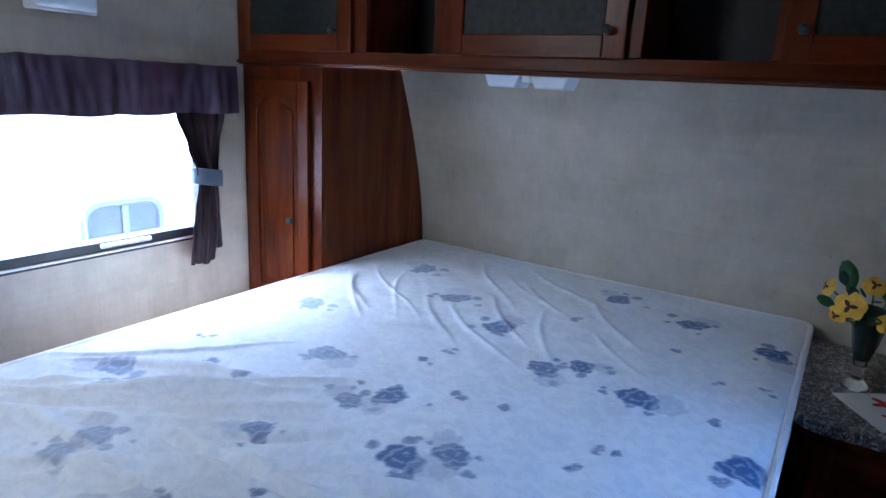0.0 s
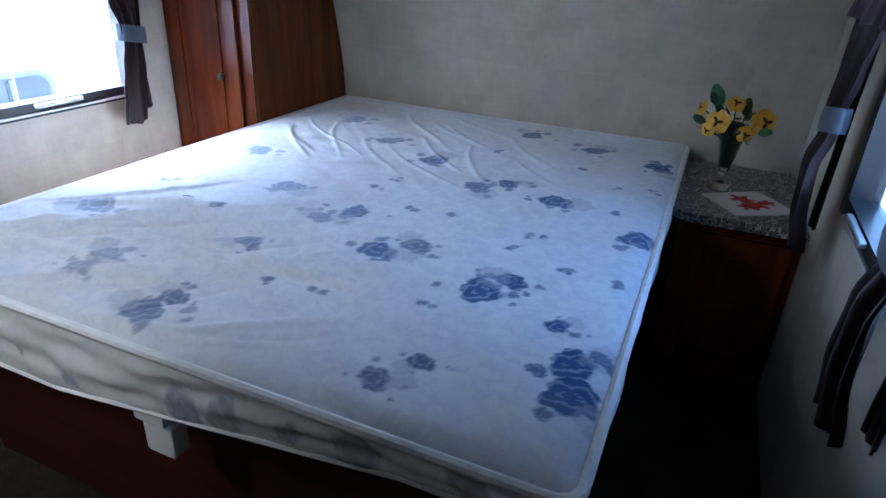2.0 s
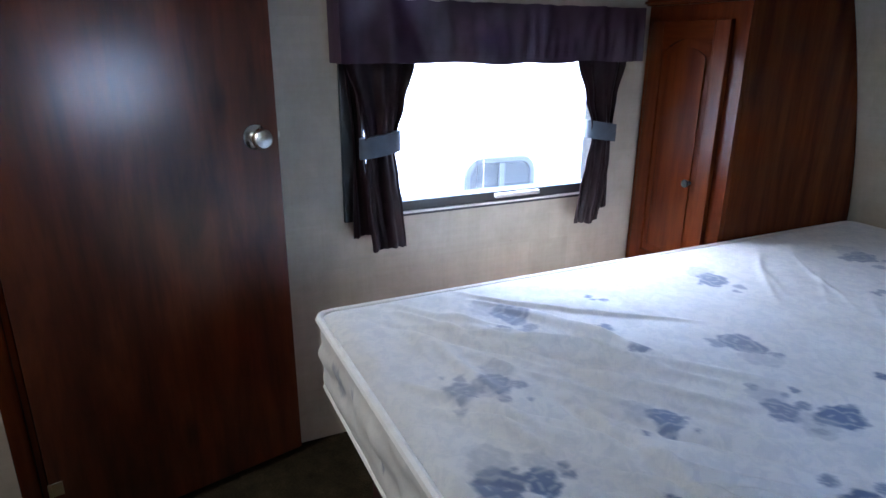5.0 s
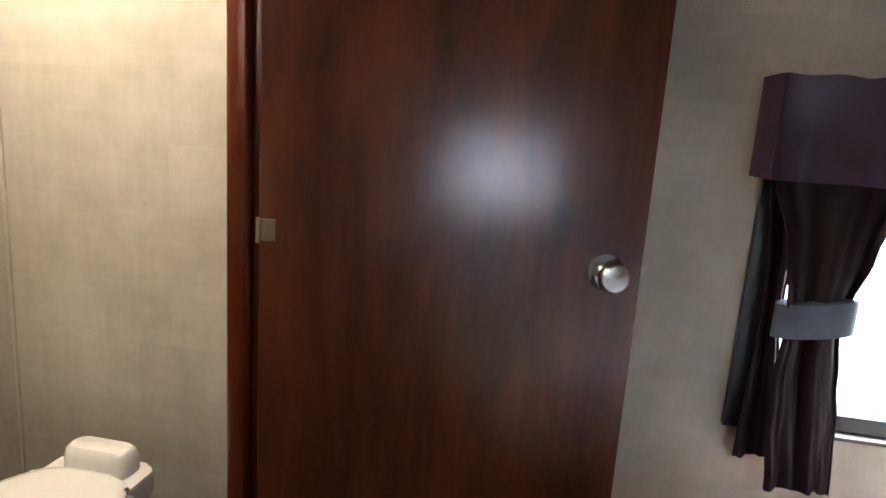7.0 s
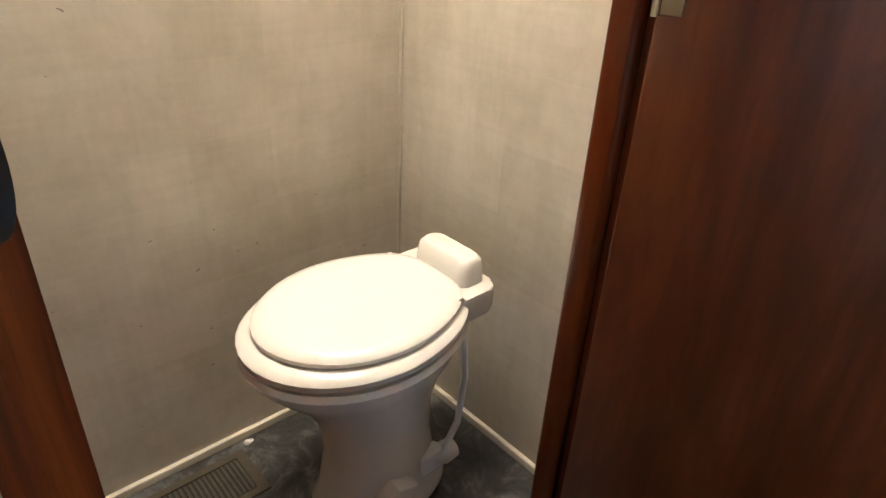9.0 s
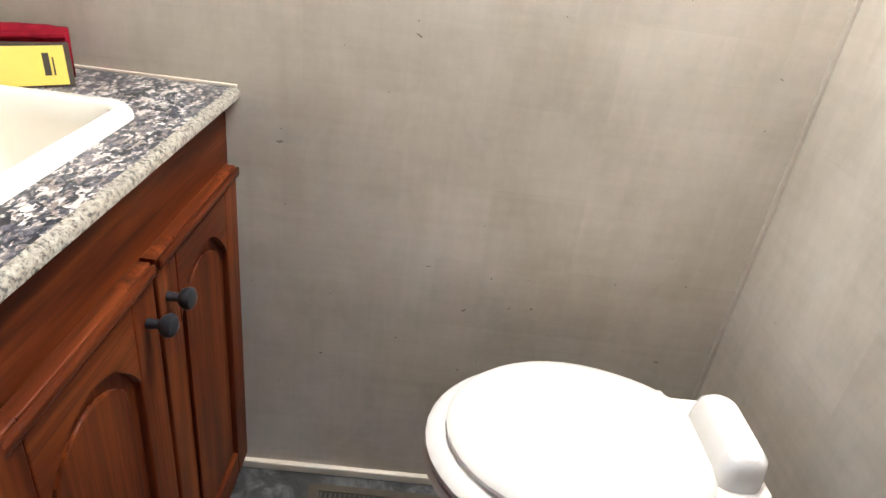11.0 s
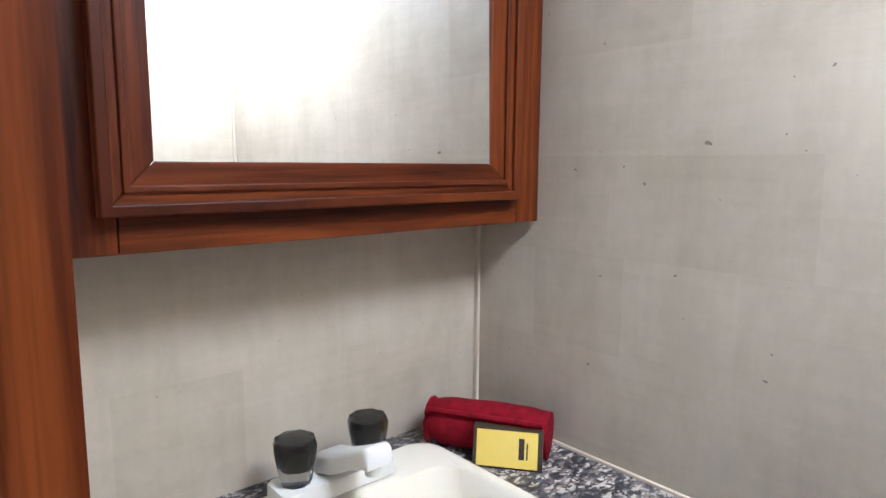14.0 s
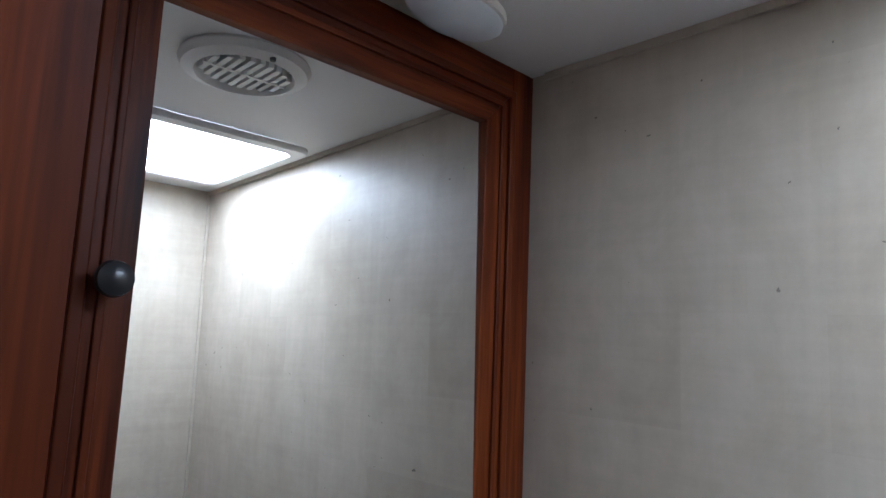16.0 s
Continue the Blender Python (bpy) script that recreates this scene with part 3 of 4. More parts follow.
def mattress():
    rnd = random.Random(5)
    x0, x1, y0, y1, top = 0.425, 1.945, 1.088, 3.0, 0.645
    roses = [(1.892, 1.279, 0.058), (1.875, 1.365, 0.05), (1.918, 1.405, 0.028), (1.646, 1.532, 0.055), (1.69, 1.60, 0.042), (1.378, 1.586, 0.052),
             (1.444, 1.653, 0.045), (1.126, 1.161, 0.05), (1.139, 1.226, 0.034), (0.884, 1.225, 0.045), (0.879, 1.30, 0.04), (1.09, 1.50, 0.04),
             (1.90, 1.956, 0.055), (1.656, 2.104, 0.055), (1.155, 1.691, 0.04), (1.21, 1.765, 0.048), (1.419, 2.114, 0.05), (1.492, 2.185, 0.042),
             (0.953, 1.833, 0.05), (0.969, 2.412, 0.055), (1.199, 2.288, 0.055), (1.88, 2.60, 0.055), (1.65, 2.70, 0.052), (1.39, 2.78, 0.05),
             (0.697, 2.624, 0.055), (0.666, 2.066, 0.05), (0.633, 1.477, 0.055), (1.822, 1.474, 0.03), (1.646, 1.254, 0.03), (1.60, 1.18, 0.035)]
    buds = [(1.26, 1.36), (1.36, 1.37), (1.57, 1.43), (1.67, 1.85), (1.64, 1.77), (1.78, 1.71), (1.9, 1.7), (1.43, 1.88), (1.33, 1.87), (1.17, 1.96),
            (1.19, 2.06), (1.79, 2.31), (1.9, 2.34), (1.67, 2.45), (1.83, 2.1), (0.64, 1.71), (0.88, 1.63), (0.78, 1.63), (1.36, 2.5), (1.7, 1.54)]
    nx, ny, rc = 330, 410, 0.035
    u, v = np.meshgrid(np.linspace(x0, x1, nx + 1), np.linspace(y0, y1, ny + 1), indexing="ij")
    cx, cy = np.clip(u, x0 + rc, x1 - rc), np.clip(v, y0 + rc, y1 - rc)
    dx, dy = u - cx, v - cy
    d = np.maximum(np.hypot(dx, dy), 1e-9)
    cheb = np.maximum(np.abs(dx), np.abs(dy))
    corner = (np.abs(dx) > 0) & (np.abs(dy) > 0)
    X, Y = np.where(corner, cx + dx * cheb / d, u), np.where(corner, cy + dy * cheb / d, v)
    edge = np.minimum.reduce([u - x0, x1 - u, v - y0, y1 - v])
    Z = top - 0.018 * np.clip(1 - edge / 0.05, 0, 1) ** 2.2 - 0.010 * np.clip((Y - 1.3) / 1.5, 0, 1) * np.sin((X - x0) / (x1 - x0) * math.pi) * 0.5
    head = np.clip((Y - 1.9) / 0.8, 0, 1)
    inside = np.clip(edge / 0.06, 0, 1)
    ridge = lambda q, k: np.maximum(0, np.sin(q * k)) ** 3
    for k in range(34):
        ya = rnd.uniform(1.06, 1.42)
        xa = rnd.uniform(0.44, 1.15)
        xb = xa + rnd.uniform(0.16, 0.48)
        yb = ya + (xb - xa) * rnd.uniform(0.35, 1.05)
        tt = np.clip((X - xa) / (xb - xa), 0, 1)
        line = ya + (yb - ya) * tt + 0.012 * np.sin(X * 11 + k) + 0.03 * np.sin(tt * 2.6 + k)
        wide = rnd.uniform(0.009, 0.018)
        Z += inside * rnd.choice((1, 1, -0.8)) * rnd.uniform(0.007, 0.015) * np.exp(-((Y - line) / wide) ** 2) * np.sin(math.pi * tt) ** 0.6
    for k in range(14):
        xa, ya = rnd.uniform(0.5, 1.5), rnd.uniform(2.35, 2.92)
        ln, way = rnd.uniform(0.3, 0.75), radians(rnd.uniform(-66, -34))
        sa, sb = (X - xa) * math.cos(way) + (Y - ya) * math.sin(way), -(X - xa) * math.sin(way) + (Y - ya) * math.cos(way)
        tt = np.clip(sa / ln, 0, 1)
        Z += inside * rnd.uniform(0.003, 0.006) * np.exp(-((sb + 0.02 * np.sin(sa * 9)) / rnd.uniform(0.007, 0.014)) ** 2) * np.sin(math.pi * tt) ** 0.6
    diag = (X * 0.72 + Y * 0.70) + 0.05 * np.sin(Y * 6)
    Z += inside * head * 0.002 * (ridge(diag, 21.0) + 0.6 * ridge(diag + 0.2 * np.sin(X * 4), 34.0))
    for f, h in ((23.0, 0.0016), (41.0, 0.0009)):
        Z += inside * h * np.sin(X * f + 2.2 * np.sin(Y * f * 0.31) + 1.3 * np.sin((X + Y) * f * 0.47)) * np.sin(Y * f * 0.8 + 1.9 * np.sin(X * f * 0.37 + 1))
    Z += inside * 0.004 * (np.sin(X * 6.3 + 0.7 * np.sin(Y * 3.1)) * np.sin(Y * 5.2 + 1.1 * np.sin(X * 2.3)))
    t = np.clip((X - 0.97) / 0.45, 0, 1)
    off = (Y - (1.372 + 0.034 * t)) / 0.010
    Z += (0.010 * np.exp(-(off - 1.9) ** 2) - 0.012 * np.exp(-off ** 2)) * np.clip((X - 0.95) / 0.06, 0, 1) * np.clip((1.45 - X) / 0.06, 0, 1)
    ink, ghost = np.zeros_like(X), np.zeros_like(X)
    # Tan foot end: age stains, plus the dim warm light there put into the colour.
    stain_shade = 0.30 * np.clip((1.42 - Y) / 0.34, 0, 1) * (0.55 + 0.45 * np.sin(X * 7 + 2 * np.sin(Y * 9)) * np.sin(Y * 13 + X * 4))
    for k, (a, b, r) in enumerate(roses):
        worn = 0.62 + 0.42 * np.clip((a - 0.8) / 1.1, 0, 1) + rnd.uniform(-0.1, 0.1)
        ink = np.maximum(ink, worn * flower(X, Y, a, b, r, rnd.uniform(0, 6), rnd.choice((4, 5, 6))))
        for _ in range(4):
            an, rr = rnd.uniform(0, math.tau), r * rnd.uniform(1.2, 2.0)
            ink = np.maximum(ink, worn * 0.8 * flower(X, Y, a + rr * math.cos(an), b + rr * math.sin(an) * 0.7, r * rnd.uniform(0.2, 0.45), rnd.uniform(0, 6), 3))
        an, rr = rnd.uniform(0, math.tau), r * 1.2
        ghost = np.maximum(ghost, 0.5 * flower(X, Y, a + rr * math.cos(an), b + rr * math.sin(an), r * 0.9, rnd.uniform(0, 6), 6))
    for a, b in buds:
        for _ in range(3):
            ink = np.maximum(ink, rnd.uniform(0.55, 0.9) * flower(X, Y, a + rnd.uniform(-0.022, 0.022), b + rnd.uniform(-0.015, 0.015), rnd.uniform(0.010, 0.019), rnd.uniform(0, 6), 4))
    ink *= 0.97
    vid = np.arange(X.size).reshape(X.shape)
    loop = [*vid[:, 0], *vid[-1, 1:], *vid[-2::-1, -1], *vid[0, -2:0:-1]]
    flat = np.stack([X.ravel(), Y.ravel(), Z.ravel()], 1)
    rim = flat[loop]
    mid = np.array([(x0 + x1) / 2, (y0 + y1) / 2])
    low = 0.452 + 0.105 * np.clip((rim[:, 0] - 0.95) / 0.75, 0, 1) * np.clip((2.2 - rim[:, 1]) / 0.9, 0, 1)
    verts, colours = [flat], [np.stack([ink.ravel(), ghost.ravel(), stain_shade.ravel()], 1)]
    along = rim[:, 0] + rim[:, 1] * 0.37
    quads = [np.stack([vid[:-1, :-1], vid[1:, :-1], vid[1:, 1:], vid[:-1, 1:]], -1).reshape(-1, 4)]
    before, n = np.array(loop), X.size
    levels = 20
    for q in range(1, levels + 1):
        f = q / levels
        zz = rim[:, 2] + (low - rim[:, 2]) * f
        bulge = 0.008 * math.sin(math.pi * f) + (0.005 * np.sin(along * 19 + f * 9) + 0.004 * np.sin(f * 17 + 2.2 * np.sin(along * 7)) + 0.003 * np.sin(along * 53 - f * 6)) * math.sin(math.pi * f)
        away = rim[:, :2] - mid
        away = away / np.linalg.norm(away, axis=1, keepdims=True)
        ring = np.column_stack([rim[:, :2] + away * np.asarray(bulge)[:, None] if np.ndim(bulge) else rim[:, :2] + away * bulge, zz])
        if q == levels:
            ring[:, :2] -= away * 0.012
        s_ink = np.zeros(len(loop))
        for k, (a, h, r) in enumerate(((0.60, 0.55, 0.045), (0.70, 0.57, 0.016), (0.86, 0.52, 0.016), (1.28, 0.535, 0.05), (1.37, 0.55, 0.045), (1.5, 0.575, 0.03), (1.62, 0.585, 0.045), (1.0, 0.50, 0.025), (1.80, 0.60, 0.04))):
            s_ink = np.maximum(s_ink, 0.75 * flower(rim[:, 0], zz, a, h, r, k) * (rim[:, 1] < y0 + 0.02))
        now = np.arange(n, n + len(loop))
        quads.append(np.stack([before, np.roll(before, -1), np.roll(now, -1), now], 1))
        verts.append(ring)
        # The 0.45 tan darkens all side faces: their shade, put into the cover colour.
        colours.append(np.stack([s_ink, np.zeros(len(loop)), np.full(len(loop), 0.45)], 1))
        before, n = now, n + len(loop)
    me = bpy.data.meshes.new("cover")
    verts, quads, colours = np.concatenate(verts), np.concatenate(quads), np.concatenate(colours)
    verts = verts - np.array([1.18, 2.04, 0.452])
    me.from_pydata(verts.tolist(), [], quads.tolist() + [before[::-1].tolist()])
    at = me.color_attributes.new("print", "FLOAT_COLOR", "POINT")
    at.data.foreach_set("color", np.column_stack([colours, np.ones(len(colours))]).astype(np.float32).ravel())
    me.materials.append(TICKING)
    me.shade_smooth()
    m = thing("mattress", (1.18, 2.04, 0.452), "bare white mattress with faded blue flower print, rumpled", "mattress")
    o = new("cover", me)
    o.parent = m
    bm = bmesh.new()
    bm.from_mesh(me)
    bmesh.ops.recalc_face_normals(bm, faces=bm.faces)
    bm.to_mesh(me)
    bm.free()
    step = rim[::6]
    part("piping", tube([(p[0] + 0.004 * np.sign(p[0] - mid[0]), p[1] + 0.004 * np.sign(p[1] - mid[1]), p[2] + 0.002) for p in step], 0.0095, 8, None, True), CORD, m, "white corded piping", True)
    lows = low[::6]
    part("piping", tube([(p[0], p[1], z + 0.006) for p, z in zip(step, lows)], 0.006, 6, None, True), CORD, m, "white corded piping", True)
    return m


mattress()


def bed_base():
    b = thing("bed_platform", (1.18, 2.1, 0.0), "low mahogany-stained bed platform under the mattress", "bed")
    part("front_panel", bx(0.44, 1.90, 1.20, 1.215, 0.0, 0.425, 0.002), MAHOGANY, b)
    for x in (0.44, 1.885):
        part("side_panel", bx(x, x + 0.015, 1.216, 3.0, 0.0, 0.425, 0.002), MAHOGANY, b)
    part("deck", bx(0.44, 1.90, 1.19, 3.0, 0.426, 0.448, 0.004), MAHOGANY, b)
    part("deck_cloth", bx(0.43, 0.80, 1.10, 1.189, 0.432, 0.450, 0.008, None, 3), GREYCLOTH, b, "grey cloth tucked under the mattress")
    bm = bx(1.140, 1.215, 1.09, 1.145, 0.455, 0.512, 0.006)
    bx(1.150, 1.222, 1.098, 1.138, 0.378, 0.452, 0.006, bm)
    part("handle", bm, PLASTIC, b, "white plastic lift handle")


bed_base()


def raised_door(parent, name, axis, face, sign, a0, a1, z0, z1, wood, arch=0.0, stile=0.055, glass=None, grain="z"):
    """A cabinet door: two stiles, two rails (the upper one arched if asked), and a raised or glazed field."""
    t0, t1 = sorted((face, face + sign * 0.019))
    put = lambda o, lo, hi, bev=0.0: prism(o, axis, *sorted((lo, hi)), None, bev)
    ob = part(name, put([(a0, z0), (a0 + stile, z0), (a0 + stile, z1), (a0, z1)], t0, t1, 0.003), wood["z"], parent)
    part("stile", put([(a1 - stile, z0), (a1, z0), (a1, z1), (a1 - stile, z1)], t0, t1, 0.003), wood["z"], ob)
    cross = "y" if axis == "x" else "x"
    part("rail", put([(a0 + stile, z0), (a1 - stile, z0), (a1 - stile, z0 + stile), (a0 + stile, z0 + stile)], t0, t1, 0.003), wood[cross], ob)
    n = 14
    ins0, ins1 = a0 + stile, a1 - stile
    low = [(ins0 + (ins1 - ins0) * k / n, z1 - stile - arch * (1 - math.sin(math.pi * k / n) ** 0.8)) for k in range(n + 1)]
    part("rail", put([(ins0, z1), *low, (ins1, z1)][::-1], t0, t1, 0.002), wood[cross], ob)
    f0, f1 = sorted((face + sign * 0.003, face + sign * 0.009))
    field = [(ins0, z0 + stile), (ins1, z0 + stile), *low[::-1]]
    part("glass" if glass else "panel", prism(field, axis, f0, f1), glass or wood["z"], ob, "smoked patterned glass" if glass else "")
    if not glass:
        inner = [(ins0 + 0.025, z0 + stile + 0.025), (ins1 - 0.025, z0 + stile + 0.025)] + [(min(max(a, ins0 + 0.025), ins1 - 0.025), z - 0.025) for a, z in low[::-1]]
        r0, r1 = sorted((face + sign * 0.009, face + sign * 0.015))
        part("raised_field", prism(inner, axis, r0, r1, None, 0.004), wood["z"], ob)
    return ob


def wardrobe():
    w = thing("wardrobe", (0.2, 2.65, 0.0), "cherry-stained wardrobe with a raised-panel door beside the bed", "wardrobe")
    zz = [1.369 * k / 18 for k in range(19)]
    part("side_panel", prism([(2.395, 0.0)] + [(front_y(z) - 0.002, z) for z in zz] + [(2.395, zz[-1])], "x", 0.385, 0.405), CHERRY["z"], w)
    part("face_frame", frame_ring("y", 2.375, 2.394, (0.0, 0.405, 0.0, 1.3465), (0.05, 0.35, 0.48, 1.285)), CHERRY["z"], w)
    d = raised_door(w, "door", "y", 2.374, -1, 0.035, 0.355, 0.465, 1.298, CHERRY, 0.05)
    knob(d, (0.282, 2.355, 0.80), "y", -1, 0.013)
    part("bottom_panel", bx(0.05, 0.35, 2.376, 2.394, 0.02, 0.479), CHERRY["x"], w)


wardrobe()


def overhead():
    o = thing("overhead_cabinet", (W / 2, 2.5, 1.345), "cherry-stained overhead cabinet with smoked glass doors and open cubbies", "cabinet")
    part("bottom_board", bx(0.0, W, 2.378, front_y(1.35) + 0.02, 1.370, 1.385), CHERRY["x"], o)
    part("bottom_rail", bx(0.0, W, 2.355, 2.377, 1.347, 1.398, 0.003), CHERRY["x"], o)
    part("lower_moulding", bx(0.0, W, 2.343, 2.3545, 1.352, 1.362, 0.004), CHERRY["x"], o)
    part("top_rail", bx(0.0, W, 2.355, 2.377, 1.89, TOP - 0.002, 0.003), CHERRY["x"], o)
    for a, b in ((0.0, 0.04), (0.555, 0.615), (0.875, 0.935), (1.44, 1.488), (1.775, 1.80), (2.31, W)):
        part("stile", bx(a, b, 2.355, 2.377, 1.399, 1.889, 0.002), CHERRY["z"], o)
    # Black instead of cherry: the shade deep in the cubbies is put into the colour.
    part("back_board", bx(0.02, W - 0.02, 2.66, 2.67, 1.386, 1.94), BLACK, o, "inside back, black for the shade in the cubbies")
    for x in (0.585, 0.905, 1.465, 1.785):
        part("divider", bx(x - 0.008, x + 0.008, 2.378, 2.659, 1.386, 1.94), CHERRY["z"], o)
    for a, b, kx in ((0.03, 0.565, 0.50), (0.925, 1.452, 1.41), (1.79, 2.325, 1.83)):
        d = raised_door(o, "door", "y", 2.354, -1, a, b, 1.394, 1.90, CHERRY, 0.0, 0.058, DARKGLASS)
        knob(d, (kx, 2.334, 1.462), "y", -1, 0.012)


overhead()


def reading_lamp():
    l = thing("under_cabinet_lamp", (1.165, 2.43, 1.3695), "white twin lamp with frosted lenses under the overhead cabinet", "lamp")
    part("housing", prism([(1.018, 1.3695), (1.312, 1.3695), (1.304, 1.350), (1.026, 1.350)], "y", 2.38, 2.48, None, 0.003), PLASTIC, l)
    for a, b in ((1.034, 1.150), (1.180, 1.296)):
        part("lens", prism([(a, 1.3498), (b, 1.3498), (b - 0.016, 1.314), (a + 0.016, 1.314)], "y", 2.386, 2.474, None, 0.005), FROST, l, "frosted lens")
    part("switch", bx(1.154, 1.176, 2.39, 2.43, 1.330, 1.3496, 0.003), PLASTIC, l)


reading_lamp()


def wall_lamp():
    l = thing("wall_lamp", (0.0, 1.735, 1.46), "small white lamp on the wall above the window", "lamp")
    part("base", bx(0.0, 0.02, 1.64, 1.835, 1.455, 1.52, 0.005), PLASTIC, l)
    part("lens", bx(0.0205, 0.055, 1.655, 1.82, 1.462, 1.512, 0.012, None, 3), FROST, l, "frosted lens", True)


wall_lamp()


def nightstand():
    n = thing("nightstand", (2.15, 2.7, 0.0), "dark-stained nightstand with a granite-look top beside the bed", "nightstand")
    part("body", bx(1.985, W - 0.002, 2.43, 3.01, 0.0, 0.553, 0.003), CHERRY["z"], n)
    raised_door(n, "door", "y", 2.429, -1, 2.01, W - 0.03, 0.06, 0.52, CHERRY, 0.0, 0.05)
    outline = [(W - 0.001, 3.015), (1.955, 3.015)] + [(2.005 - 0.05 * math.cos(radians(a)), 2.44 - 0.05 * math.sin(radians(a))) for a in range(0, 91, 15)] + [(W - 0.001, 2.39)]
    part("top", prism(outline, "z", 0.555, 0.583, None, 0.006), [GRANITE], n, "speckled granite-look top")


nightstand()


def napkin():
    bm = prism([(2.03, 2.59), (2.135, 2.435), (2.315, 2.55), (2.20, 2.715)], "z", 0.5835, 0.587)
    n = thing("paper_napkin", (2.17, 2.57, 0.5835), "white paper napkin with a red leaf print on the nightstand", "napkin")
    part("sheet", bm, PAPERWHITE, n)
    for k, (a, b, r) in enumerate(((2.15, 2.60, 0.04), (2.19, 2.56, 0.045), (2.165, 2.53, 0.03), (2.225, 2.6, 0.028))):
        pts = [(a + r * (0.75 + 0.3 * math.cos(5 * t + k)) * math.cos(t), b + r * (0.75 + 0.3 * math.cos(5 * t + k)) * math.sin(t)) for t in (math.tau * i / 30 for i in range(30))]
        part("leaf_print", prism(pts, "z", 0.5872 + 0.0003 * k, 0.5876 + 0.0003 * k), NAPRED, n, "red printed leaf")


napkin()


def petal(c, direction, side, length, width, bm, cup=0.25):
    """A rounded petal of a few faces, cupped along its middle."""
    d, s = Vector(direction).normalized(), Vector(side).normalized()
    up = d.cross(s).normalized()
    rows = []
    for k in range(6):
        t = k / 5
        w = width * math.sin(math.pi * (0.08 + 0.86 * t)) ** 0.7
        p = Vector(c) + d * length * t + up * cup * length * t * t
        rows.append([bm.verts.new(p + s * w * q + up * abs(q) * w * 0.25) for q in (-1, -0.5, 0, 0.5, 1)])
    for a, b in zip(rows, rows[1:]):
        for i in range(4):
            bm.faces.new((a[i], a[i + 1], b[i + 1], b[i]))


def bouquet():
    rnd = random.Random(8)
    x, y, z = 2.078, 2.676, 0.584
    v = thing("flower_vase", (x, y, z), "clear glass vase of yellow silk pansies with green leaves", "vase")
    part("glass", turned([(0.001, 0), (0.034, 0), (0.034, 0.006), (0.012, 0.03), (0.014, 0.06), (0.030, 0.13), (0.040, 0.185), (0.037, 0.185), (0.027, 0.13), (0.010, 0.062), (0.001, 0.06)], (x, y, z), "z", 24), CLEAR, v, "", True)
    part("wrap", turned([(0.001, 0.075), (0.016, 0.08), (0.026, 0.13), (0.035, 0.18), (0.046, 0.215), (0.030, 0.225), (0.001, 0.222)], (x, y, z), "z", 18), DARKLEAF, v, "dark green tissue", True)
    heads = [((-0.052, -0.06, 0.235), (-0.25, -1, 0.1), 0.038), ((0.082, -0.03, 0.245), (0.5, -0.9, 0.15), 0.042), ((-0.105, -0.02, 0.265), (-0.9, -0.5, 0.2), 0.026),
             ((-0.01, -0.03, 0.29), (0.1, -0.8, 0.6), 0.028), ((0.035, -0.05, 0.205), (0.2, -1, -0.2), 0.028), ((-0.075, -0.05, 0.205), (-0.5, -0.9, -0.3), 0.025)]
    for k, (off, face, r) in enumerate(heads):
        c = Vector((x, y, z)) + Vector(off)
        f = Vector(face).normalized()
        a = f.cross(Vector((0, 0, 1))).normalized()
        b = a.cross(f)
        part("stem", tube([(x + off[0] * 0.2, y + off[1] * 0.2, z + 0.15), (x + off[0] * 0.6, y + off[1] * 0.6, z + 0.15 + (off[2] - 0.15) * 0.7), tuple(c)], 0.0022, 6), LEAF, v, "", True)
        bm = bmesh.new()
        for q in range(5):
            t = math.tau * q / 5 + 0.3
            petal(c + f * 0.002 * q, a * math.cos(t) + b * math.sin(t), -a * math.sin(t) + b * math.cos(t), r, r * 0.62, bm, 0.15)
        fl = part("blossom", bm, PETAL, v, "yellow pansy blossom", True)
        hb = bmesh.new()
        for q in range(3):
            t = math.tau * q / 3 + 0.9
            petal(c + f * 0.012, a * math.cos(t) + b * math.sin(t), -a * math.sin(t) + b * math.cos(t), r * 0.5, r * 0.14, hb, 0.15)
        part("eye", hb, HEART, fl, "brown marking", True)
    leaves = [((-0.03, 0.0, 0.2), (-0.35, -0.2, 1), 0.15), ((0.02, 0, 0.2), (0.05, -0.2, 1), 0.11), ((-0.05, -0.02, 0.2), (-0.9, -0.4, 0.5), 0.09), ((0.03, -0.02, 0.2), (0.8, -0.5, 0.25), 0.09),
              ((0.0, -0.03, 0.19), (0.2, -1, 0.3), 0.07), ((-0.02, -0.02, 0.22), (-0.5, -0.6, 0.8), 0.085), ((0.01, 0.02, 0.2), (0.4, 0.6, 0.6), 0.09), ((-0.06, -0.02, 0.25), (-0.3, -0.5, 0.9), 0.08)]
    for off, way, ln in leaves:
        c = Vector((x, y, z)) + Vector(off)
        d = Vector(way).normalized()
        bm = tube([tuple(c), tuple(c + d * ln * 0.5)], 0.0016, 5)
        s = d.cross(Vector((0.2, -1, 0.1))).normalized()
        petal(c + d * ln * 0.5, d, s, ln * 0.5, ln * 0.15, bm, 0.2)
        part("leaf", bm, LEAF if ln > 0.086 else DARKLEAF, v, "green leaf", True)
    for k in range(26):
        off = Vector((rnd.uniform(-0.055, 0.06), rnd.uniform(-0.05, 0.05), rnd.uniform(0.18, 0.25)))
        bm = bmesh.new()
        d = Vector((rnd.uniform(-1, 1), rnd.uniform(-1, 0.6), rnd.uniform(-0.3, 0.9))).normalized()
        petal(Vector((x, y, z)) + off, d, d.cross(Vector((0.3, 0.2, 1))), rnd.uniform(0.02, 0.036), 0.011, bm)
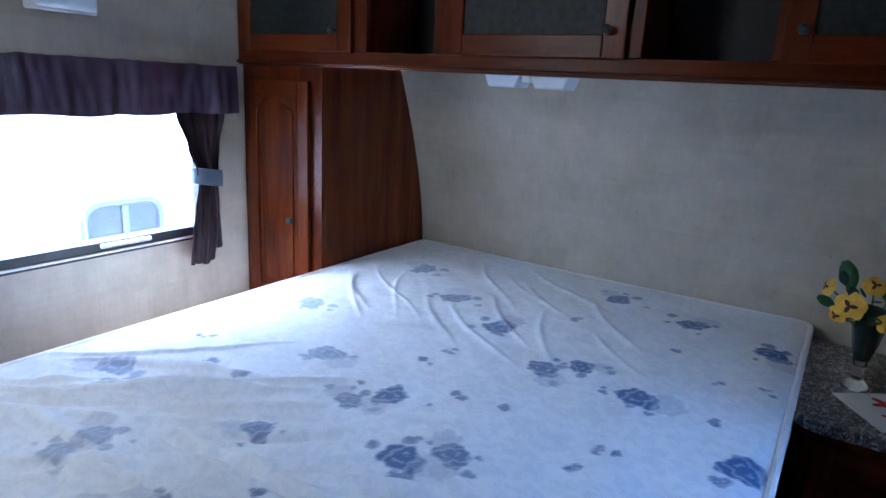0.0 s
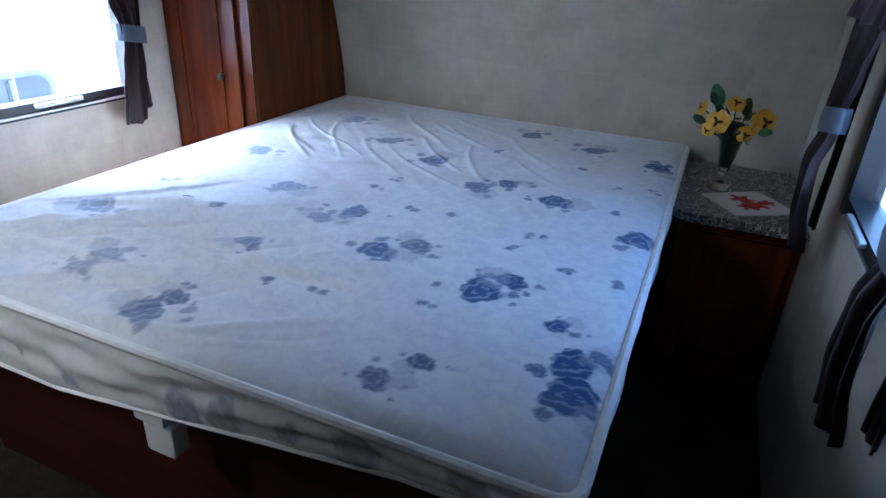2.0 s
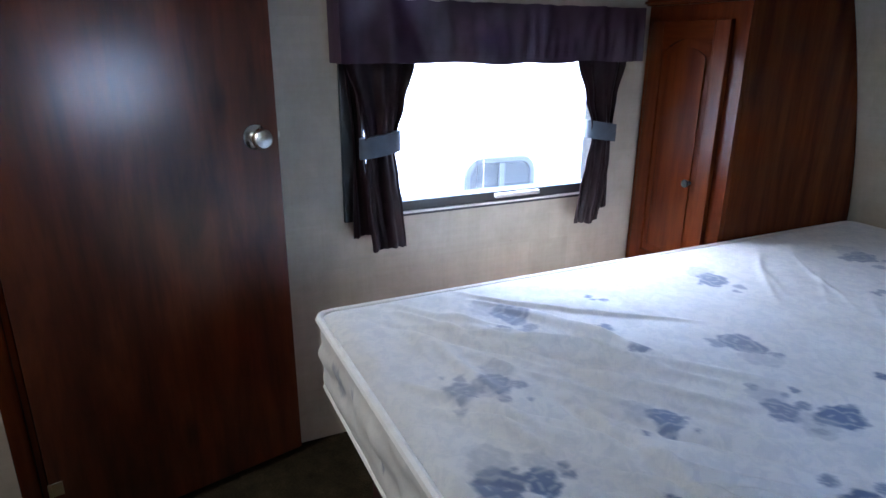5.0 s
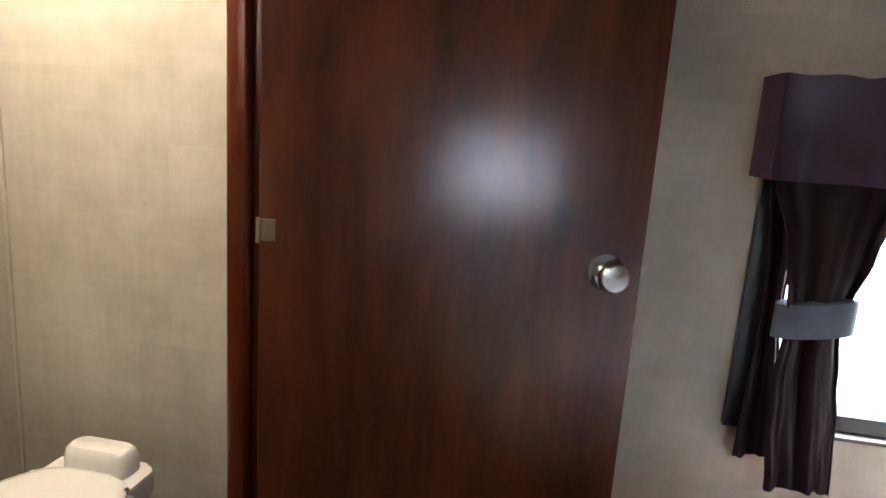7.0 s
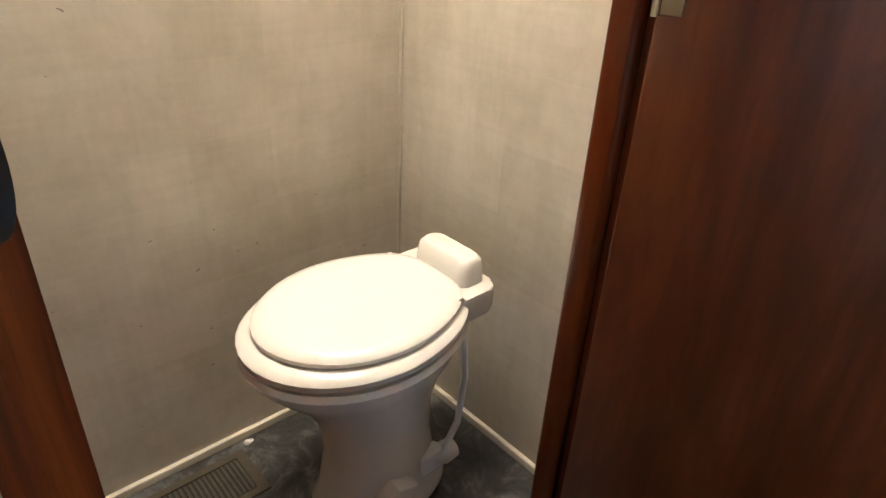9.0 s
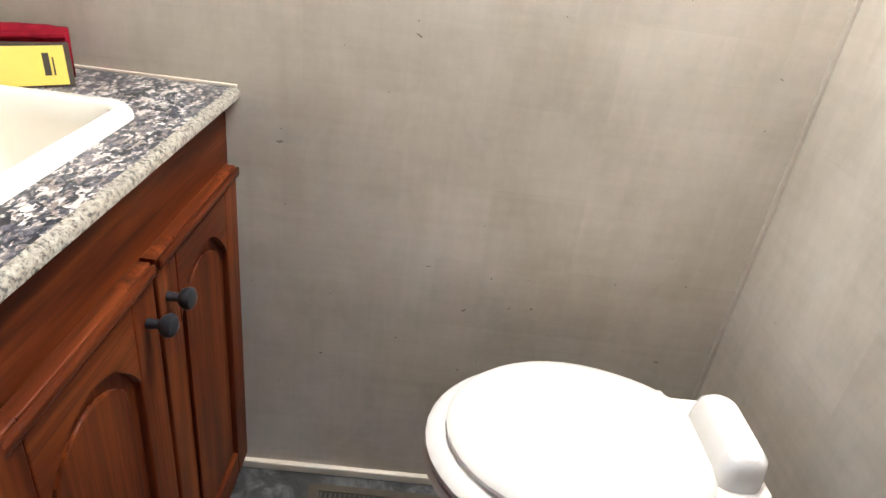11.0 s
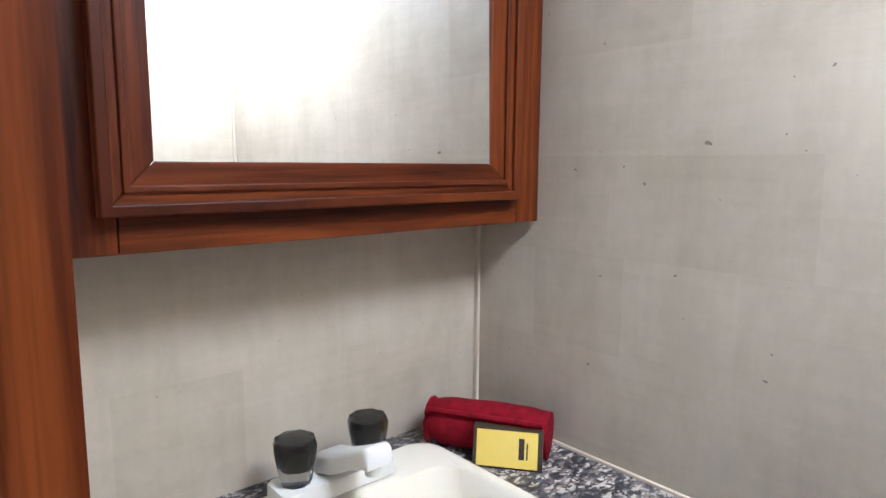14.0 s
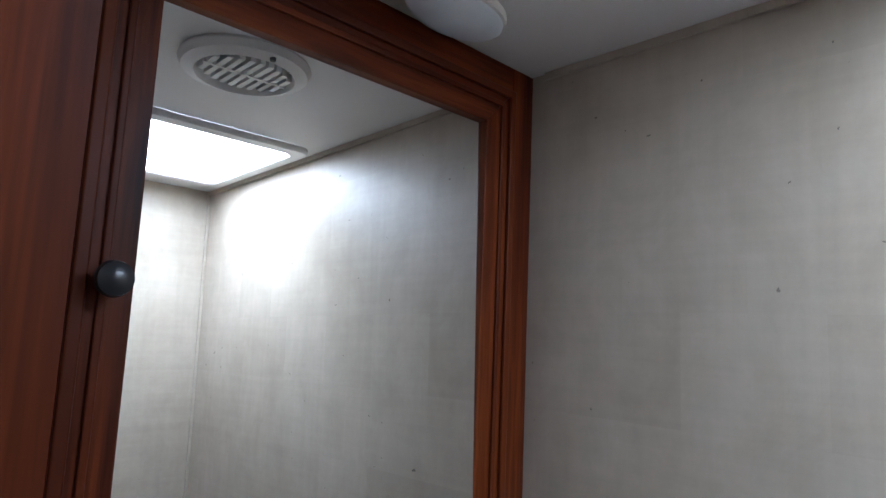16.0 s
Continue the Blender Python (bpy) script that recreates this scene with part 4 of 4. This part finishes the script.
        part("leaf", bm, DARKLEAF, v, "dark green leaf", True)


bouquet()


# ---- bathroom door ----
def bath_door():
    d = thing("bathroom_door", (0.060, 0.398, 0.02), "dark cherry-grained slab door standing open against the wall", "door")
    part("slab", bx(0.028, 0.060, 0.398, 1.055, 0.02, 1.885, 0.002), DOORSKIN, d)
    for z in (0.185, 1.032, 1.72):
        h = part("hinge", bx(0.0602, 0.0625, 0.402, 0.426, z - 0.019, z + 0.019, 0.001), BRASS, d, "pale brass hinge leaf")
        part("pin", tube([(0.066, 0.398, z - 0.021), (0.066, 0.398, z + 0.021)], 0.004, 8), BRASS, h, "", True)
    k = part("rose", turned([(0.001, 0), (0.033, 0), (0.032, 0.006), (0.024, 0.011), (0.016, 0.013), (0.001, 0.013)], (0.060, 0.990, 0.992), "x", 28), CHROME, d, "satin nickel rose", True)
    part("door_knob", turned([(0.013, 0.012), (0.012, 0.024), (0.020, 0.032), (0.026, 0.044), (0.026, 0.054), (0.021, 0.060), (0.0005, 0.062)], (0.060, 0.990, 0.992), "x", 28), CHROME, k, "satin nickel knob", True)
    part("latch_bolt", bx(0.038, 0.050, 1.0555, 1.065, 0.984, 1.000, 0.002), CREAM, d, "pale latch bolt")
    d.location, d.rotation_euler = (0.200, 0.460, 0.02), (0, 0, radians(13.6))


bath_door()


def strike_plate():
    """A rounded lip plate screwed to the jamb's face at the latch."""
    p = thing("strike_plate", (0.824, 0.530, 1.0), "dark bronze strike plate on the door jamb", "strike plate")
    lip = [(-0.013 * math.sin(radians(a)) ** 0.8, 0.036 * math.cos(radians(a))) for a in range(0, 181, 12)]
    bm = prism(lip, "y", 0.0004, 0.0030, None, 0.0006)
    bmesh.ops.transform(bm, matrix=pose(0.8295, 0.5325, 1.0, 0, 0, 29), verts=bm.verts)
    part("plate", bm, BRONZE, p)


strike_plate()


# ---- bathroom ----
def oval(cx, cy, hx, hy, z, n=40, back=0.55):
    """An egg-shaped loop: blunt towards the wall, round towards the room."""
    out = []
    for k in range(n):
        t = math.tau * k / n
        c, s = math.cos(t), math.sin(t)
        w = hy * (1 - 0.16 * max(0, -c) ** 1.5)
        out.append((cx + hx * (c if c > 0 else c * (0.98 if abs(s) < 0.4 else 1)), cy + w * (abs(s) ** back if c < 0 else abs(s)) * (1 if s > 0 else -1), z))
    return out


def toilet():
    cx, cy, z = 0.345, 0.080, 0.012
    t = thing("toilet", (cx, cy, z), "bone-white pedestal toilet with its lid closed", "toilet")
    loops = []
    for zz, dx, hx, hy in ((0.0, -0.05, 0.150, 0.105), (0.03, -0.05, 0.150, 0.105), (0.06, -0.045, 0.128, 0.092), (0.16, -0.045, 0.112, 0.088), (0.24, -0.04, 0.118, 0.094), (0.31, -0.025, 0.140, 0.114),
                           (0.365, -0.012, 0.178, 0.145), (0.40, 0.0, 0.195, 0.162), (0.425, 0.0, 0.208, 0.175), (0.437, 0.0, 0.204, 0.171)):
        loops.append(oval(cx + dx, cy, hx, hy, z + zz))
    part("pedestal", rings(loops), CERAMIC, t, "", True)
    part("seat", rings([oval(cx, cy, a, b, z + h) for h, a, b in ((0.441, 0.198, 0.164), (0.446, 0.207, 0.172), (0.456, 0.207, 0.172), (0.465, 0.199, 0.164), (0.468, 0.18, 0.146))]), CERAMIC, t, "", True)
    part("lid", rings([oval(cx - 0.010, cy - 0.002, a, b, z + h) for h, a, b in ((0.469, 0.182, 0.148), (0.473, 0.190, 0.155), (0.480, 0.190, 0.155), (0.487, 0.183, 0.149), (0.491, 0.165, 0.132), (0.4935, 0.12, 0.09), (0.4945, 0.05, 0.035))]), CERAMIC, t, "", True)
    b = part("back_shelf", prism(round_rect(0.085, 0.200, cy - 0.104, cy + 0.104, 0.03), "z", z + 0.425, z + 0.476, None, 0.008), CERAMIC, t, "", True)
    cap = [[(x, y, zz) for x, y in round_rect(0.094 + e, 0.160 - e, cy - 0.070 + e, cy + 0.076 - e, 0.022)] for zz, e in ((z + 0.4765, 0.0), (z + 0.50, 0.001), (z + 0.521, 0.004), (z + 0.528, 0.010))]
    part("valve_cover", rings(cap), CERAMIC, t, "", True)
    for s in (-1, 1):
        part("hinge", tube([(0.190, cy + s * 0.085 - 0.02, z + 0.478), (0.190, cy + s * 0.085 + 0.02, z + 0.478)], 0.010, 10), CERAMIC, t, "", True)
    bm = prism([(cx - 0.03, z + 0.005), (cx + 0.10, z + 0.005), (cx + 0.085, z + 0.07), (cx - 0.01, z + 0.12), (cx - 0.06, z + 0.10)], "y", cy + 0.085, cy + 0.125, None, 0.012)
    part("flush_pedal", bm, CERAMIC, t, "", True)
    part("supply_hose", tube([(0.170, cy + 0.095, z + 0.41), (0.165, cy + 0.105, z + 0.30), (0.170, cy + 0.100, z + 0.18), (0.190, cy + 0.085, z + 0.10)], 0.007, 10), PLASTIC, t, "white supply hose", True)
    vb = turned([(0.001, -0.03), (0.022, -0.03), (0.024, 0.0), (0.016, 0.012), (0.018, 0.03), (0.001, 0.03)], (0.19, cy + 0.080, z + 0.085), "x", 16)
    bx(0.19, 0.25, cy + 0.055, cy + 0.09, z + 0.06, z + 0.11, 0.008, vb)
    part("water_valve", vb, PLASTIC, t, "white plastic water valve", True)


toilet()


def register():
    r = thing("floor_register", (0.61, -0.125, 0.004), "bronze-brown slotted heating register in the floor", "floor vent")
    part("rim", frame_ring("z", 0.004, 0.009, (0.475, 0.765, -0.195, -0.06), (0.497, 0.743, -0.178, -0.077)), DUCTBROWN, r, "dull bronze rim")
    # No opening is cut; a flat black plate paints the shade between the slats.
    part("duct", bx(0.498, 0.742, -0.177, -0.078, 0.0042, 0.0055), BLACK, r, "black plate for the shade down the duct")
    one = bx(-0.0024, 0.0024, -0.049, 0.049, 0.0, 0.003)
    me = mesh_of("slat", one, DUCTBROWN)
    for k in range(24):
        o = new("slat", me)
        o.parent = r
        o.location = (0.503 + 0.0102 * k - 0.61, -0.1275 + 0.125, 0.0018)


register()
scrap = bmesh.new()
bmesh.ops.create_icosphere(scrap, subdivisions=2, radius=0.012)
for vtx in scrap.verts:
    vtx.co = (0.455 + vtx.co.x * 1.1, -0.205 + vtx.co.y * 0.6, 0.010 + vtx.co.z * (0.5 + 0.3 * math.sin(vtx.co.x * 300)))
single("paper_scrap", scrap, PAPERWHITE, "small white paper scrap on the floor", "scrap")


def vanity():
    fx = 0.921
    v = thing("vanity_cabinet", (1.12, 0.12, 0.0), "stained oak vanity with two arched raised-panel doors", "vanity")
    part("far_side", bx(fx + 0.02, XV - 0.002, YB + 0.002, YB + 0.016, 0.0, 0.8225), OAK["z"], v)
    part("near_side", bx(fx + 0.02, XV - 0.002, 0.454, 0.468, 0.0, 0.8225), OAK["z"], v)
    part("top_rail", bx(fx, fx + 0.019, YB + 0.002, 0.468, 0.700, 0.8225), OAK["y"], v)
    part("toe_board", bx(fx, fx + 0.019, YB + 0.002, 0.468, 0.0, 0.08), OAK["y"], v)
    for a, b in ((YB + 0.002, -0.19), (0.085, 0.125), (0.41, 0.468)):
        part("stile", bx(fx, fx + 0.019, a, b, 0.081, 0.699), OAK["z"], v)
    for a, b, ky in ((-0.212, 0.098, 0.074), (0.106, 0.418, 0.133)):
        d = raised_door(v, "door", "x", fx - 0.001, -1, a, b, 0.065, 0.716, OAK, 0.075, 0.058)
        part("moulding", bx(fx - 0.027, fx - 0.0205, a, b, 0.700, 0.716, 0.005), OAK["y"], d)
        knob(d, (fx - 0.020, ky, 0.648), "x", -1, 0.0155)
    part("shelf", bx(fx + 0.02, XV - 0.003, YB + 0.017, 0.453, 0.08, 0.092), OAK["y"], v)


vanity()


def worktop():
    """A laminate top with a rolled front edge and a cut-out for the basin."""
    fx = 0.896
    w = thing("countertop", (1.11, 0.12, 0.823), "speckled granite-look laminate vanity top", "countertop")
    bm = bmesh.new()
    sx0, sx1, sy0, sy1 = 0.986, 1.247, -0.056, 0.284
    for a in ((fx + 0.012, sx0, YB + 0.001, 0.468), (sx1, XV - 0.001, YB + 0.001, 0.468), (sx0, sx1, YB + 0.001, sy0), (sx0, sx1, sy1, 0.468)):
        bx(a[0], a[1], a[2], a[3], 0.823, 0.838, 0, bm)
    part("slab", bm, GRANITE, w)
    prof = [(fx + 0.012, 0.819), (fx + 0.004, 0.820), (fx, 0.824), (fx, 0.831), (fx + 0.004, 0.8365), (fx + 0.012, 0.8385)]
    part("front_edge", prism(prof, "y", YB + 0.001, 0.468), EDGE, w, "cream speckled rolled edge", True)
    part("wall_strip", bx(0.90, XV - 0.001, YB + 0.0005, YB + 0.006, 0.8382, 0.843, 0.001), CREAM, w, "pale sealant strip")


worktop()


def sink():
    s = thing("sink_basin", (1.10, 0.127, 0.838), "bone acrylic drop-in basin with rounded corners", "sink")
    x0, x1, y0, y1 = 0.970, 1.278, -0.072, 0.300
    rr = lambda e, z, r, a=0.0: [(x, y, z) for x, y in round_rect(x0 + e, x1 - e - a, y0 + e, y1 - e, r, 8)]
    loops = [rr(0.0, 0.8385, 0.045), rr(0.001, 0.846, 0.045), rr(0.006, 0.852, 0.042), rr(0.018, 0.853, 0.038), rr(0.024, 0.848, 0.036, 0.055), rr(0.030, 0.82, 0.04, 0.055),
             rr(0.040, 0.76, 0.05, 0.055), rr(0.056, 0.725, 0.05, 0.05), rr(0.10, 0.715, 0.04, 0.04)]
    part("bowl", rings(loops, None, (False, True)), SINKWARE, s, "", True)
    part("drain", turned([(0.001, 0), (0.022, 0), (0.024, 0.002), (0.018, 0.003), (0.001, 0.002)], (1.09, 0.127, 0.7155), "z", 20), CHROME, s, "bright drain ring", True)


sink()


def faucet():
    y, x, z = 0.118, 1.240, 0.8535
    f = thing("faucet", (x, y, z), "white plastic two-handle faucet with smoked acrylic knobs", "faucet")
    part("base", prism(round_rect(x - 0.028, x + 0.026, y - 0.085, y + 0.085, 0.008), "z", z, z + 0.022, None, 0.004), PLASTIC, f, "", True)
    sp = rings([[(a, y + w * p, b + h * q) for p, q in ((-1, -1), (1, -1), (1, 0.6), (0.7, 1), (-0.7, 1), (-1, 0.6))] for a, b, w, h in
                ((x + 0.01, z + 0.034, 0.024, 0.014), (x - 0.03, z + 0.046, 0.023, 0.014), (x - 0.075, z + 0.068, 0.020, 0.012), (x - 0.100, z + 0.079, 0.020, 0.014), (x - 0.106, z + 0.076, 0.019, 0.013))])
    bmesh.ops.bevel(sp, geom=sp.edges[:], offset=0.002, segments=1, affect="EDGES")
    part("spout", sp, PLASTIC, f, "", True)
    part("aerator", turned([(0.001, 0), (0.010, 0), (0.010, 0.014), (0.001, 0.014)], (x - 0.092, y, z + 0.052), "z", 14), PLASTIC, f, "", True)
    for yy in (y - 0.055, y + 0.055):
        grip = turned([(0.001, 0.022), (0.018, 0.022), (0.021, 0.030), (0.026, 0.060), (0.0275, 0.073), (0.025, 0.081), (0.001, 0.083)], (x, yy, z), "z", 48)
        for vert in grip.verts:
            flute = 1 + 0.045 * math.cos(8 * math.atan2(vert.co.y - yy, vert.co.x - x))
            vert.co.x, vert.co.y = x + (vert.co.x - x) * flute, yy + (vert.co.y - yy) * flute
        k = part("handle", grip, SMOKE, f, "smoked acrylic knob", True)
        part("handle_core", turned([(0.001, 0.040), (0.014, 0.042), (0.020, 0.055), (0.0225, 0.07), (0.021, 0.077), (0.001, 0.078)], (x, yy, z), "z", 14), BLACK, k, "dark core", True)


faucet()


def towel():
    rnd = random.Random(2)
    a, b = Vector((1.282, -0.092, 0.876)), Vector((1.122, -0.185, 0.875))
    d = (b - a).normalized()
    s = Vector((-d.y, d.x, 0))
    t = thing("rolled_towel", tuple((a + b) / 2 - Vector((0, 0, 0.040))), "rolled dark red terry towel on the vanity top", "towel")
    loops = []
    for k in range(15):
        u = k / 14
        c = a + (b - a) * u
        r = 0.0375 * (0.80 + 0.2 * math.sin(math.pi * min(1, u * 6 + 0.08) / 2) if u < 0.2 else 1.0 if u < 0.86 else 0.94)
        loops.append([c + r * (1 + 0.03 * math.sin(3 * q + u * 7) + 0.015 * rnd.uniform(-1, 1)) * (math.cos(q) * s * 1.08 + Vector((0, 0, 1)) * math.sin(q) * 0.98) for q in (math.tau * i / 26 for i in range(26))])
    part("roll", rings(loops), TOWEL, t, "", True)
    spiral = [a - d * 0.003 + (0.006 + 0.030 * k / 40) * (math.cos(k * 0.42) * s + Vector((0, 0, 1)) * math.sin(k * 0.42)) for k in range(41)]
    part("fold", tube([tuple(p) for p in spiral], 0.004, 6), TOWEL, t, "", True)
    part("loose_edge", tube([tuple(a + (b - a) * u + 0.045 * (-0.75 * s * 1.05 + Vector((0, 0, 0.62)))) for u in (0.02, 0.3, 0.6, 0.97)], 0.004, 6), TOWEL, t, "", True)


towel()


def soap_box():
    a, b = Vector((1.178, -0.078, 0.839)), Vector((1.098, -0.140, 0.839))
    d = (b - a).normalized()
    n = Vector((d.y, -d.x, 0))
    if n.x > 0:
        n = -n
    lean = Vector((0, 0, 1)) * 0.97 - n * 0.22
    t = thing("soap_package", tuple((a + b) / 2), "small yellow carton leaning on the rolled towel", "carton")
    ln = (b - a).length
    def slab(u0, u1, w0, w1, d0, d1):
        bm = bmesh.new()
        vs = [bm.verts.new(a + d * ln * u + lean * w - n * q) for q in (d0, d1) for u, w in ((u0, w0), (u1, w0), (u1, w1), (u0, w1))]
        for f in ((0, 1, 2, 3), (7, 6, 5, 4), (0, 4, 5, 1), (1, 5, 6, 2), (2, 6, 7, 3), (3, 7, 4, 0)):
            bm.faces.new([vs[i] for i in f])
        return bm
    part("carton", slab(0, 1, 0, 0.058, 0, 0.022), INK, t, "dark carton sides")
    part("front_label", slab(0.05, 0.93, 0.003, 0.055, -0.0012, 0.0), YELLOW, t, "yellow front label")
    part("print_bar", slab(0.66, 0.74, 0.016, 0.046, -0.002, -0.0012), INK, t, "dark printed bar")
    part("print_bar", slab(0.77, 0.79, 0.016, 0.040, -0.002, -0.0012), INK, t, "dark printed bar")


soap_box()


def medicine_cabinet():
    fx = 1.200
    c = thing("medicine_cabinet", (1.27, 0.12, 1.19), "stained oak medicine cabinet with a framed mirror door", "cabinet")
    part("bottom", bx(fx + 0.02, XV - 0.001, YB + 0.001, 0.468, 1.19, 1.204), OAK["y"], c)
    part("near_side", bx(fx + 0.02, XV - 0.001, 0.455, 0.468, 1.205, TOP - 0.001), OAK["z"], c)
    for nm, a, b, z0, z1, g in (("stile", YB + 0.001, -0.185, 1.19, TOP - 0.001, "z"), ("stile", 0.37, 0.468, 1.19, TOP - 0.001, "z"),
                                ("bottom_rail", -0.184, 0.369, 1.19, 1.25, "y"), ("top_rail", -0.184, 0.369, 1.89, TOP - 0.001, "y")):
        part(nm, bx(fx, fx + 0.019, a, b, z0, z1, 0.001), OAK[g], c)
    m0, m1, z0, z1 = -0.110, 0.338, 1.279, 1.842
    o0, o1, p0, p1 = m0 - 0.058, m1 + 0.050, z0 - 0.052, z1 + 0.058
    door = part("door", prism([(o0, p0), (o1, p0), (m1, z0), (m0, z0)], "x", fx - 0.016, fx - 0.001, None, 0.002), OAK["y"], c, "moulded oak door frame")
    part("rail", prism([(o1, p1), (o0, p1), (m0, z1), (m1, z1)], "x", fx - 0.016, fx - 0.001, None, 0.002), OAK["y"], door)
    part("stile", prism([(o1, p0), (o1, p1), (m1, z1), (m1, z0)], "x", fx - 0.016, fx - 0.001, None, 0.002), OAK["z"], door)
    part("stile", prism([(o0, p1), (o0, p0), (m0, z0), (m0, z1)], "x", fx - 0.016, fx - 0.001, None, 0.002), OAK["z"], door)
    part("outer_bead", frame_ring("x", fx - 0.022, fx - 0.0161, (m0 - 0.058, m1 + 0.050, z0 - 0.052, z1 + 0.058), (m0 - 0.046, m1 + 0.038, z0 - 0.040, z1 + 0.046), None, 0.002), OAKBEAD, door)
    part("inner_bead", frame_ring("x", fx - 0.020, fx - 0.0161, (m0 - 0.036, m1 + 0.029, z0 - 0.030, z1 + 0.036), (m0 - 0.028, m1 + 0.022, z0 - 0.023, z1 + 0.028), None, 0.0015), OAKBEAD, door)
    glass = part("mirror", bx(fx - 0.011, fx - 0.006, m0 - 0.004, m1 + 0.004, z0 - 0.004, z1 + 0.004), MIRROR, door, "clear mirror glass")
    tilt = Matrix.Translation((fx - 0.0085, 0, 1.56)) @ Matrix.Rotation(radians(0.8), 4, "Y") @ Matrix.Translation((0.0085 - fx, 0, -1.56))
    glass.data.transform(Matrix.Translation(-where(door)) @ tilt @ Matrix.Translation(where(door)))
    knob(door, (fx - 0.016, 0.362, 1.574), "x", -1, 0.0155)


medicine_cabinet()


def ceiling_things():
    s = thing("ceiling_skylight", (0.357, 0.015, TOP), "lit rectangular skylight panel in a white frame", "skylight")
    shape = lambda e, z, r: [(x, y, z) for x, y in round_rect(0.122 + e, 0.592 - e, -0.208 + e, 0.240 - e, r)]
    part("frame", rings([shape(0, TOP - 0.0005, 0.03), shape(0, TOP - 0.008, 0.03), shape(0.004, TOP - 0.013, 0.028), shape(0.030, TOP - 0.015, 0.02), shape(0.036, TOP - 0.008, 0.018)], None, (False, False)), PLASTIC, s, "", True)
    part("diffuser", prism(round_rect(0.159, 0.555, -0.171, 0.203, 0.017), "z", TOP - 0.012, TOP - 0.004), SKYPANEL, s, "bright white diffuser")
    part("catch", bx(0.560, 0.588, 0.145, 0.182, TOP - 0.026, TOP - 0.0152, 0.004), VANTRIM, s, "grey catch")
    vx, vy = 0.893, 0.108
    f = thing("ceiling_vent", (vx, vy, TOP), "round white ceiling vent with slats", "vent")
    part("ring", turned([(0.070, -0.001), (0.098, -0.001), (0.100, -0.006), (0.094, -0.016), (0.076, -0.022), (0.070, -0.014), (0.070, -0.001)], (vx, vy, TOP), "z", 40), PLASTIC, f, "", True)
    # Flat disc under a solid ceiling, its black painting the shade behind the slats.
    part("recess", turned([(0.001, -0.0015), (0.0695, -0.0015), (0.0695, -0.003), (0.001, -0.003)], (vx, vy, TOP), "z", 32), BLACK, f, "black disc for the shade in the recess")
    part("cross_bar", bx(vx - 0.003, vx + 0.003, vy - 0.068, vy + 0.068, TOP - 0.020, TOP - 0.004), PLASTIC, f)
    part("hub", turned([(0.0005, -0.024), (0.004, -0.023), (0.005, -0.018), (0.0005, -0.017)], (vx + 0.084, vy, TOP), "z", 12), VANTRIM, f, "small screw", True)
    for k in range(-4, 5):
        off = k * 0.0148
        h = math.sqrt(0.069 ** 2 - off ** 2) * 0.8
        part("slat", bx(vx - h, vx + h, vy + off - 0.0042, vy + off + 0.0042, TOP - 0.019, TOP - 0.005), PLASTIC, f)
    l = thing("ceiling_lamp", (1.135, 0.01, TOP), "unlit oval ceiling lamp with a cloudy glass cover", "lamp")
    part("base", prism([(1.135 + 0.048 * math.cos(t), 0.01 + 0.080 * math.sin(t)) for t in (math.tau * k / 32 for k in range(32))], "z", TOP - 0.012, TOP - 0.0005), PLASTIC, l, "", True)
    part("cover", rings([[(1.135 + 0.044 * e * math.cos(t), 0.01 + 0.076 * e * math.sin(t), TOP - h) for t in (math.tau * k / 32 for k in range(32))] for e, h in ((1, 0.0125), (0.98, 0.017), (0.86, 0.023), (0.6, 0.027), (0.2, 0.029))]), FROST, l, "cloudy glass cover", True)


ceiling_things()
